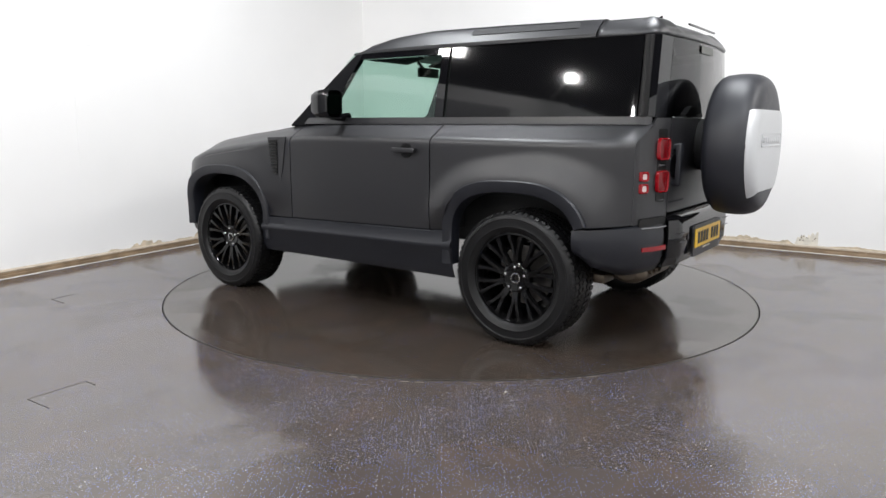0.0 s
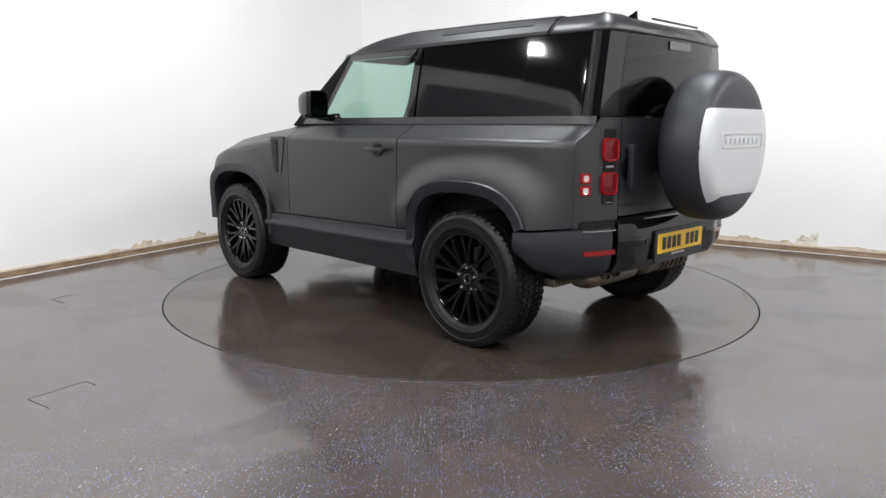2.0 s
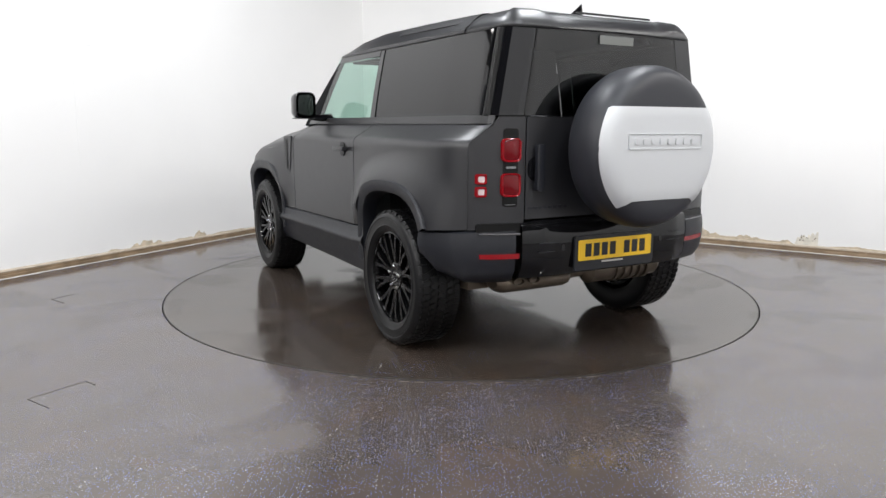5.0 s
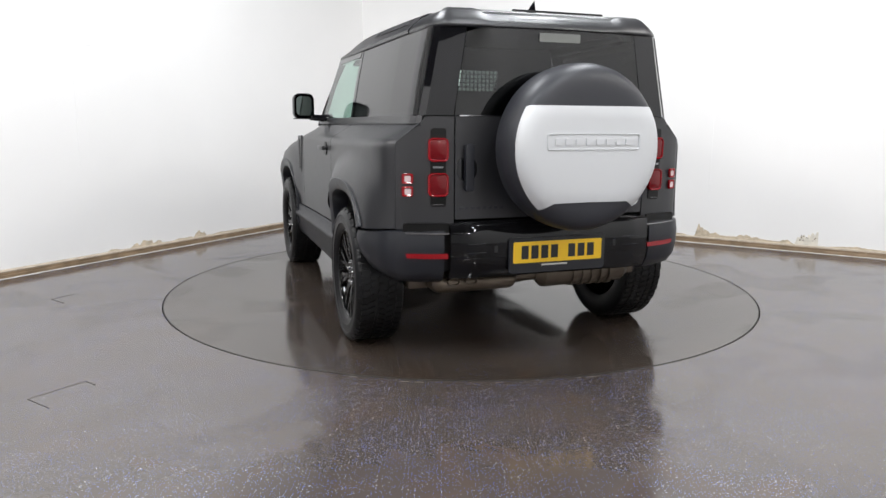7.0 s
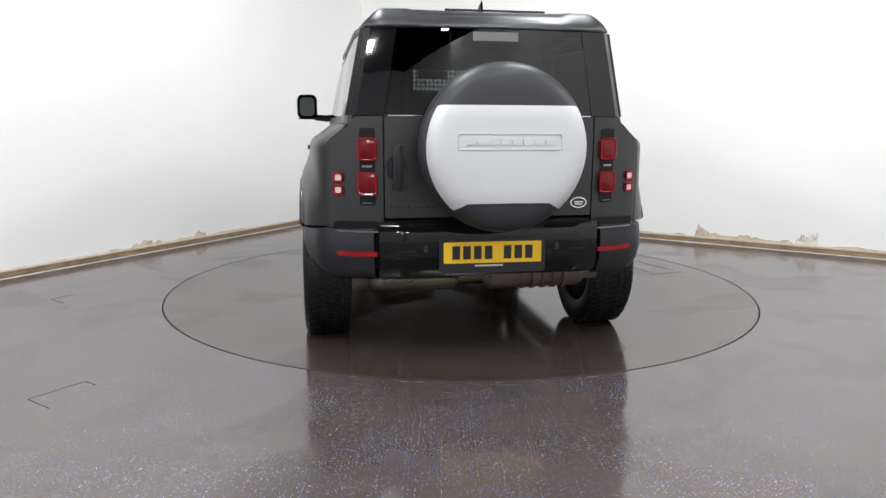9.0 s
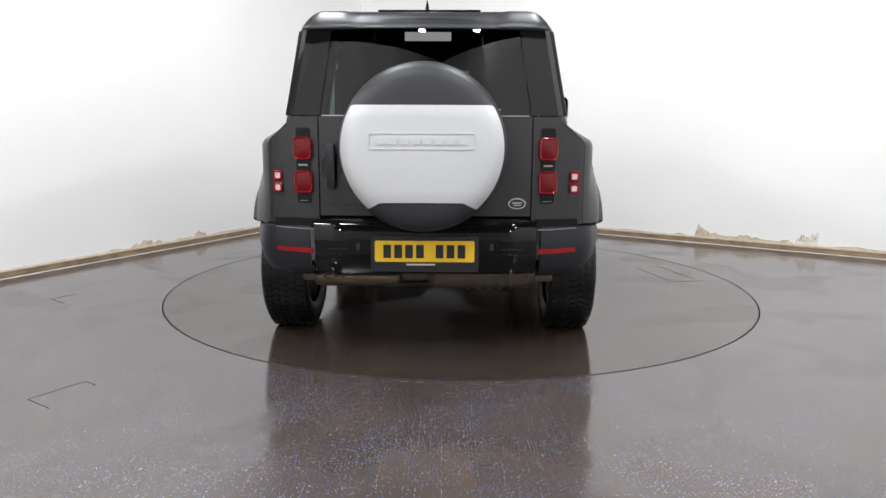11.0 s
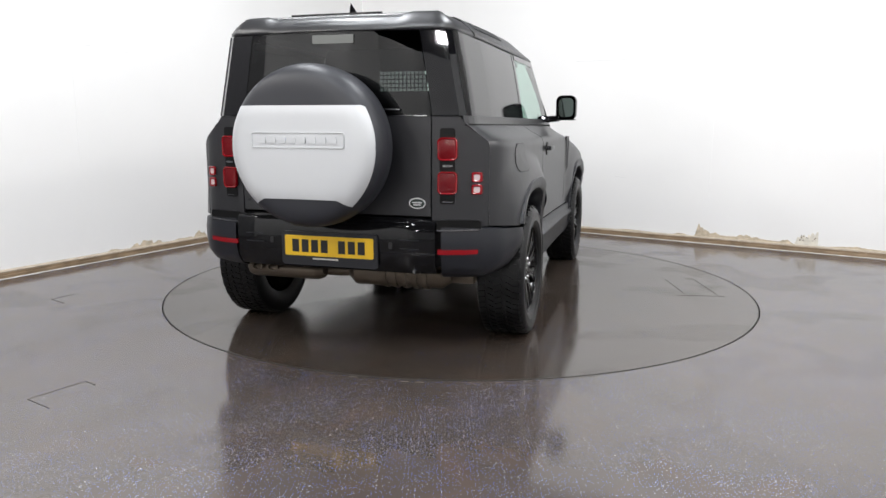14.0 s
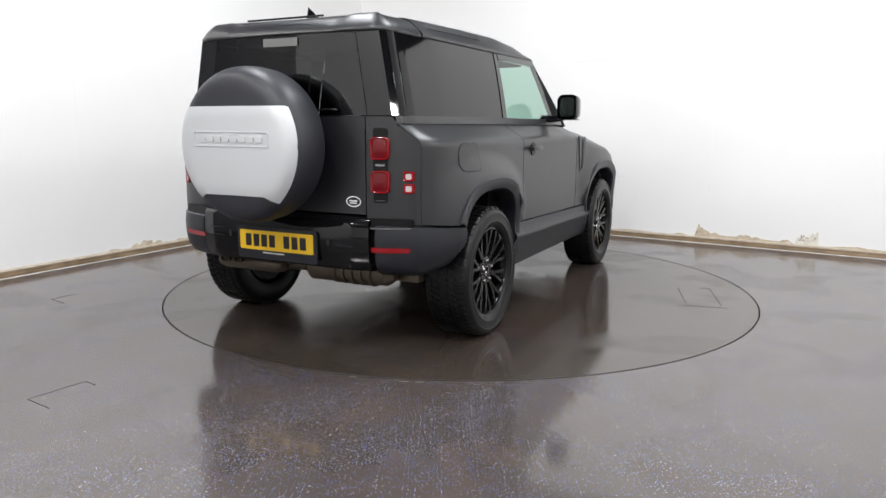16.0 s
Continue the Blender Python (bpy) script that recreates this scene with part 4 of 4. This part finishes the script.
# ---- tailgate fittings ----
part("handle_cup", slab(rounded(0.105, 0.125, 0.05, 8, 0.492, 1.045), 0.0, 0.003), M_GLOSS, GATE, "black handle recess")
bm = slab(rounded(0.046, 0.235, 0.012, 4, 0.490, 1.052), 0.018, 0.044, bevel=0.006)
part("gate_handle", bm, M_PLASTIC, GATE, "dark vertical tailgate handle")
for z in (1.150, 0.955):
    part("handle_foot", slab(rounded(0.036, 0.03, 0.006, 3, 0.490, z), 0.0, 0.02), M_PLASTIC, GATE)
el = [(-0.482 + 0.047 * math.cos(2 * math.pi * k / 28), 0.858 + 0.030 * math.sin(2 * math.pi * k / 28)) for k in range(28)]
ei = [(-0.482 + 0.039 * math.cos(2 * math.pi * k / 28), 0.858 + 0.023 * math.sin(2 * math.pi * k / 28)) for k in range(28)]
part("oval_badge", slab(el, 0.0, 0.006), M_CHROME, GATE, "silver oval badge with dark centre")
part("badge_centre", slab(ei, 0.006, 0.008), M_GREENBADGE, GATE)
part("badge_bar", slab(rounded(0.05, 0.008, 0.002, 2, -0.482, 0.862), 0.008, 0.0095), M_CHROME, GATE)
part("badge_bar", slab(rounded(0.044, 0.007, 0.002, 2, -0.482, 0.850), 0.008, 0.0095), M_CHROME, GATE)
for k in range(8):
    part("script_bar", slab(rounded(0.020, 0.014, 0.002, 2, 0.525 - 0.032 * k, 0.846), 0.0, 0.003), M_PLASTIC, GATE)
bm = bmesh.new()
prism(bm, rounded(0.235, 0.044, 0.004, 3, -0.015, 1.704), 0.002, lambda u, v, w: (-0.7335 + w, u, v))
part("window_sticker", bm, M_STICKER, GATE, "pale grey window sticker")
bm = bmesh.new()
box(bm, (-0.742, -0.27, 1.342), (0.012, 0.24, 0.010), 0.003)
part("rear_wiper", bm, M_CHROME, GATE, "thin rear wiper arm")
bm = bmesh.new()
box(bm, (-0.732, 0, 1.310), (0.010, 1.07, 0.005))
part("belt_strip", bm, M_CHROME, GATE, "thin bright strip under the rear window")
bm = bmesh.new()
prism(bm, rounded(0.52, 0.010, 0.003, 3, -0.02, 1.834), 0.02, lambda u, v, w: (-0.688 - w * 0.5, u, v))
part("high_brake_lamp", bm, M_GLOSS, CAR, "black strip of the high brake lamp")
bm = bmesh.new()
rows = []
for x, h, wd in ((-0.28, 0.002, 0.006), (-0.33, 0.022, 0.016), (-0.38, 0.042, 0.022), (-0.43, 0.066, 0.022), (-0.455, 0.078, 0.012), (-0.462, 0.0, 0.020)):
    rows.append([(x, -wd, 1.845), (x, -wd * 0.5, 1.850 + h * 0.7), (x, 0, 1.852 + h), (x, wd * 0.5, 1.850 + h * 0.7), (x, wd, 1.845)])
grid(bm, rows)
part("roof_aerial", bm, M_GLOSS, CAR, "gloss black shark fin aerial", thick=0.003)

# bumper details
for s in (1, -1):
    for z in (0.668, 0.622):
        bm = bmesh.new()
        box(bm, (-0.796, s * 0.455, z), (0.004, 0.105, 0.003))
        part("bumper_groove", bm, M_PLASTIC, BUMPER)
    bm = bmesh.new()
    prism(bm, rounded(0.020, 0.035, 0.005, 3, s * 0.35, 0.635), 0.003, lambda u, v, w: (-0.794 - w, u, v))
    part("bumper_plug", bm, M_BLACK, BUMPER)
bm = bmesh.new()
box(bm, (-0.8095, 0.02, 0.543), (0.004, 0.15, 0.008))
part("dealer_text_bar", bm, M_CAULK, HOLDER)

# ---- exhaust and running gear ----
bm = bmesh.new()
tube(bm, [(-0.50, -0.60, 0.435), (-0.51, -0.56, 0.435), (-0.52, -0.05, 0.43), (-0.51, -0.02, 0.43)], [0.05, 0.078, 0.078, 0.05], 18)
for k in range(5):
    tube(bm, [(-0.52, -0.22 - k * 0.06, 0.43), (-0.52, -0.245 - k * 0.06, 0.43)], 0.083, 18)
part("silencer", bm, M_STEEL, CAR, "worn steel silencer box")
bm = bmesh.new()
tube(bm, [(-0.52, -0.04, 0.43), (-0.50, 0.10, 0.42), (-0.53, 0.28, 0.43), (-0.56, 0.46, 0.445)], 0.034, 12)
tube(bm, [(-0.47, 0.5, 0.40), (-0.2, 0.42, 0.38), (0.4, 0.35, 0.38)], 0.032, 12)
part("exhaust_pipe", bm, M_STEEL, CAR, "worn steel exhaust pipe")
bm = bmesh.new()
rows = []
for y, k in ((0.14, 0.55), (0.165, 0.9), (0.19, 1.0), (0.40, 1.0), (0.58, 1.0), (0.605, 0.9), (0.63, 0.55)):
    rows.append([(-0.545 + 0.105 * k * math.cos(2 * math.pi * i / 20), y, 0.432 + 0.062 * k * math.sin(2 * math.pi * i / 20)) for i in range(20)])
vs = grid(bm, rows, True)
fan(bm, vs[0]), fan(bm, vs[-1][::-1])
part("silencer", bm, M_STEEL, CAR, "worn steel silencer box with two outlets")
for y in (0.43, 0.53):
    bm = bmesh.new()
    rows = []
    for x, k in ((-0.62, 1.0), (-0.668, 1.0), (-0.668, 0.82), (-0.63, 0.80)):
        rows.append([(x, y + 0.036 * k * math.cos(2 * math.pi * i / 18), 0.448 + 0.022 * k * math.sin(2 * math.pi * i / 18)) for i in range(18)])
    vs = grid(bm, rows, True)
    part("exhaust_tip", bm, M_STEEL, CAR, "steel exhaust tip")
    bm = bmesh.new()
    fan(bm, [bm.verts.new((-0.632, y + 0.030 * math.cos(2 * math.pi * i / 18), 0.448 + 0.018 * math.sin(2 * math.pi * i / 18))) for i in range(18)])
    part("outlet", bm, M_BLACK, CAR, thick=0.01)
bm = bmesh.new()
box(bm, (-0.70, 0.45, 0.492), (0.06, 0.24, 0.006), 0.002)
part("tip_shield", bm, M_CHROME, CAR, "bright shield over the exhaust tips")
bm = bmesh.new()
box(bm, (-0.40, 0.64, 0.40), (0.10, 0.16, 0.05), 0.012)
part("heat_shield", bm, M_STEEL, CAR)
bm = bmesh.new()
box(bm, (-0.40, -0.64, 0.40), (0.10, 0.16, 0.05), 0.012)
part("heat_shield", bm, M_STEEL, CAR)
bm = bmesh.new()
tube(bm, [(0, -0.74, 0.39), (0, -0.3, 0.36), (0, -0.15, 0.36), (0, 0.15, 0.36), (0, 0.3, 0.36), (0, 0.74, 0.39)], [0.035, 0.04, 0.10, 0.10, 0.04, 0.035], 12)
part("rear_axle", bm, M_BLACK, CAR)
bm = bmesh.new()
tube(bm, [(BASE, -0.74, 0.39), (BASE, 0.74, 0.39)], 0.04, 12)
part("front_axle", bm, M_BLACK, CAR)
for s in (1, -1):
    bm = bmesh.new()
    tube(bm, [(-0.1, s * 0.60, 0.36), (0.5, s * 0.5, 0.40)], 0.035, 10)
    part("suspension_arm", bm, M_BLACK, CAR)
# fuel flap on the right side
def side_y(x, z):
    """The painted side's distance from the middle at a place behind the doors."""
    y = plan_x(x, x)[0].y
    return y + haunch(x, z)


o, i = rounded(0.235, 0.160, 0.055, 6, -0.26, 1.085), rounded(0.226, 0.151, 0.051, 6, -0.26, 1.085)
bm = bmesh.new()
grid(bm, [[(u, -side_y(u, v) - k, v) for u, v in o] for k in (-0.004, 0.0015)], True)
grid(bm, [[(u, -side_y(u, v) - 0.0015, v) for u, v in o], [(u, -side_y(u, v) - 0.0015, v) for u, v in i]], True)
FLAP = part("fuel_flap", bm, M_SLOT, CAR, "satin grey fuel filler flap")
bm = bmesh.new()
rings = [[(-0.26 + (u + 0.26) * k, 1.085 + (v - 1.085) * k) for u, v in i] for k in (1.0, 0.985, 0.66, 0.33, 0.02)]
grid(bm, [[(u, -side_y(u, v) - (0.0 if j == 0 else 0.003), v) for u, v in r] for j, r in enumerate(rings)], True)
part("flap_door", bm, M_WRAP, FLAP)


# ---- turntable and floor fittings ----
def hatch(parent, corners, width=0.006, z=0.0015):
    """The dark joint round a floor hatch; corners on the floor."""
    c = [Vector((*q, 0)) for q in corners]
    for a, b in zip(c, c[1:]):
        d = (b - a).normalized()
        nn = Vector((-d.y, d.x, 0)) * width / 2
        bm = bmesh.new()
        vs = [bm.verts.new(q + Vector((0, 0, h))) for h in (-0.004, z) for q in (a - nn, b - nn, b + nn, a + nn)]
        for f in ((4, 5, 6, 7), (0, 1, 5, 4), (1, 2, 6, 5), (2, 3, 7, 6), (3, 0, 4, 7)):
            bm.faces.new([vs[k] for k in f])
        part("hatch_joint", bm, M_HATCH, parent)


HATCH = tagged(new("floor_hatch"), "small hatch cover flush in the epoxy floor", "floor hatch")
hatch(HATCH, [(-1.768, 3.014), (-1.928, 3.12), (-1.776, 3.357), (-1.70, 3.305)], 0.0028)
HATCH = tagged(new("floor_hatch"), "small hatch cover beside the wall in the epoxy floor", "floor hatch")
hatch(HATCH, [(-2.771, 5.187), (-2.86, 5.03), (-2.703, 4.913)], 0.007)
hatch(TABLE, [(0.656, -1.614), (0.188, -1.739)], 0.006)
hatch(TABLE, [(0.096, -1.70), (0.161, -2.032)], 0.006)
hatch(TABLE, [(0.222, -1.978), (0.751, -1.836), (0.735, -1.77)], 0.006)
bm = bmesh.new()
lathe(bm, [(TABLE_R - 0.0045, -0.02), (TABLE_R - 0.0045, 0.0012), (TABLE_R - 0.010, 0.0015), (TABLE_R - 0.011, -0.004)], 128, "z")
part("edge_ring", bm, M_EDGE, TABLE, "worn dark steel edge ring")


# ---- wall wear ----
def inward(a, d):
    n = Vector((-d.y, d.x))
    return n if n.dot(Vector((0, 3)) - a) > 0 else -n


def plaster(a, d, tops, seed, thick=0.006, material=M_PLASTER, label="ragged patch of bare stained plaster above the skirting"):
    """A broken patch over the skirting: tops are (along the wall, height) pairs of its ragged upper edge."""
    rnd = random.Random(seed)
    n = inward(a, d)
    edge = []
    for (s0, z0), (s1, z1) in zip(tops, tops[1:]):
        k = max(1, int(abs(s1 - s0) / 0.012))
        for j in range(k):
            f = j / k
            jag = rnd.uniform(-0.3, 0.15) * max(0.0, z0 + (z1 - z0) * f - 0.075) if j else 0.0
            edge.append((s0 + (s1 - s0) * f, z0 + (z1 - z0) * f + jag))
    edge.append(tops[-1])
    bm = bmesh.new()
    P = lambda u, v, o: (a.x + d.x * u + n.x * o, a.y + d.y * u + n.y * o, v)
    rows = []
    for u, z in edge:
        z = max(z, 0.074)
        rows.append([P(u, z, 0.0005), P(u, z - 0.001, thick * rnd.uniform(0.5, 1.2)), P(u, 0.07 + (z - 0.07) * 0.5, thick * rnd.uniform(0.2, 1.0)), P(u, 0.07, thick), P(u, 0.068, 0.0005)])
    grid(bm, rows)
    tagged(part("plaster_patch", bm, material, smooth=8), label, "plaster patch", "plaster patches")


for k, tops in enumerate((
        [(4.22, 0.076), (4.19, 0.092), (4.13, 0.088), (4.09, 0.076)],
        [(3.97, 0.076), (3.93, 0.105), (3.90, 0.112), (3.87, 0.085), (3.83, 0.125), (3.79, 0.118), (3.73, 0.122), (3.71, 0.08), (3.66, 0.105), (3.62, 0.098), (3.60, 0.076)],
        [(3.45, 0.076), (3.38, 0.088), (3.30, 0.080), (3.24, 0.088), (3.20, 0.078)],
        [(3.19, 0.076), (3.15, 0.118), (3.115, 0.142), (3.08, 0.110), (3.05, 0.118), (3.02, 0.078)],
        [(2.9, 0.076), (2.8, 0.086), (2.66, 0.080), (2.5, 0.084), (2.45, 0.076)])):
    plaster(CORNER, LDIR, tops, 3 + k)
for k, tops in enumerate((
        [(3.80, 0.075), (3.9, 0.084), (4.1, 0.078), (4.2, 0.075)],
        [(4.46, 0.076), (4.49, 0.092), (4.55, 0.090), (4.59, 0.077)],
        [(4.675, 0.076), (4.70, 0.165), (4.715, 0.215), (4.735, 0.170), (4.81, 0.138), (4.87, 0.118), (4.90, 0.130), (4.95, 0.098), (5.095, 0.100), (5.15, 0.122), (5.215, 0.128), (5.27, 0.105), (5.32, 0.112), (5.40, 0.092), (5.53, 0.088), (5.57, 0.108), (5.61, 0.112), (5.66, 0.080)],
        [(6.00, 0.076), (6.08, 0.086), (6.16, 0.092), (6.25, 0.096), (6.32, 0.086), (6.5, 0.080), (6.6, 0.076)])):
    plaster(CORNER, RDIR, tops, 15 + k)
plaster(CORNER, RDIR, [(5.67, 0.076), (5.70, 0.155), (5.73, 0.175), (5.80, 0.185), (5.84, 0.20), (5.885, 0.212), (5.89, 0.078)], 31, 0.004, M_FILLER, "pale rough filler patch with dark pits")
M_PIT = mat("plaster_pit", (0.16, 0.12, 0.08), rough=0.9)
rnd = random.Random(8)
for k in range(11):
    u, v = rnd.uniform(5.72, 5.87), rnd.uniform(0.10, 0.165)
    n = inward(CORNER, RDIR)
    w, h = rnd.uniform(0.005, 0.011), rnd.uniform(0.004, 0.009)
    bm = bmesh.new()
    prism(bm, [(u + w * math.cos(a) * rnd.uniform(0.6, 1), v + h * math.sin(a) * rnd.uniform(0.6, 1)) for a in (0, 1.1, 2.2, 3.1, 4.2, 5.3)], 0.0065, lambda p, q, o: (CORNER.x + RDIR.x * p + n.x * (o + 0.0005), CORNER.y + RDIR.y * p + n.y * (o + 0.0005), q))
    tagged(part("plaster_pit", bm, M_PIT), "small dark pit in the filler", "pit", "pits in the filler")


def crack(a, d, s0, z0, s1, z1, w=0.004, material=M_CRACK):
    n = Vector((-d.y, d.x))
    if n.dot(Vector((0, 3)) - a) < 0:
        n = -n
    P = lambda u, v, o: (a.x + d.x * u + n.x * o, a.y + d.y * u + n.y * o, v)
    bm = bmesh.new()
    dx, dz = s1 - s0, z1 - z0
    L = math.hypot(dx, dz)
    px, pz = -dz / L * w / 2, dx / L * w / 2
    rows = [[P(s0 + dx * k / 8 + j * px, z0 + dz * k / 8 + j * pz + 0.003 * math.sin(k * 2.1), o) for j, o in ((-1, 0.0005), (-1, 0.003), (1, 0.003), (1, 0.0005))] for k in range(9)]
    grid(bm, rows)
    tagged(part("wall_crack", bm, material), "thin hairline crack in the white wall", "crack", "hairline cracks")


crack(CORNER, LDIR, 4.23, 1.955, 4.40, 1.952)
crack(CORNER, LDIR, 3.84, 1.928, 3.90, 1.932, 0.003)
crack(CORNER, RDIR, 3.215, 2.003, 3.86, 1.997, 0.003)
crack(CORNER, RDIR, 3.74, 0.685, 3.86, 0.677, 0.003)
crack(CORNER, LDIR, 4.43, 0.9, 4.43, 2.9, 0.003, M_JOINT)
crack(CORNER, RDIR, 4.80, 0.5, 4.80, 2.6, 0.002, M_JOINT)

# pale chips along the turntable's near rim
rnd = random.Random(12)
for k in range(9):
    a = radians(rnd.choice((rnd.uniform(240, 262), rnd.uniform(255, 300))))
    r = TABLE_R + 0.018 + rnd.uniform(-0.004, 0.012)
    w, h = rnd.uniform(0.010, 0.045), rnd.uniform(0.003, 0.007)
    bm = bmesh.new()
    prism(bm, [(w * math.cos(b) * rnd.uniform(0.6, 1), h * math.sin(b) * rnd.uniform(0.6, 1)) for b in (0, 0.9, 1.8, 2.7, 3.6, 4.5, 5.4)], 0.0012, lambda u, v, o: (AXIS[0] + (r + v) * math.cos(a) - u * math.sin(a), AXIS[1] + (r + v) * math.sin(a) + u * math.cos(a), o - 0.0002))
    tagged(part("floor_chip", bm, M_CHIP), "pale chip in the epoxy beside the turntable", "chip", "chips round the turntable")


# ---- what moves ----
def heading(t):
    return 144.251 - 4.8982 * t - 0.0111 * t * t


def motions():
    car_rows, table_rows = [], []
    for k in range(33):
        t = k * 0.5
        a = heading(t)
        turn = pose(AXIS[0], AXIS[1], 0, 0, 0, a)
        car_rows.append((t, turn @ pose(-PIVOT[0], -PIVOT[1], 0)))
        table_rows.append((t, turn))
    walk(CAR, car_rows)
    walk(TABLE, table_rows)


motions()
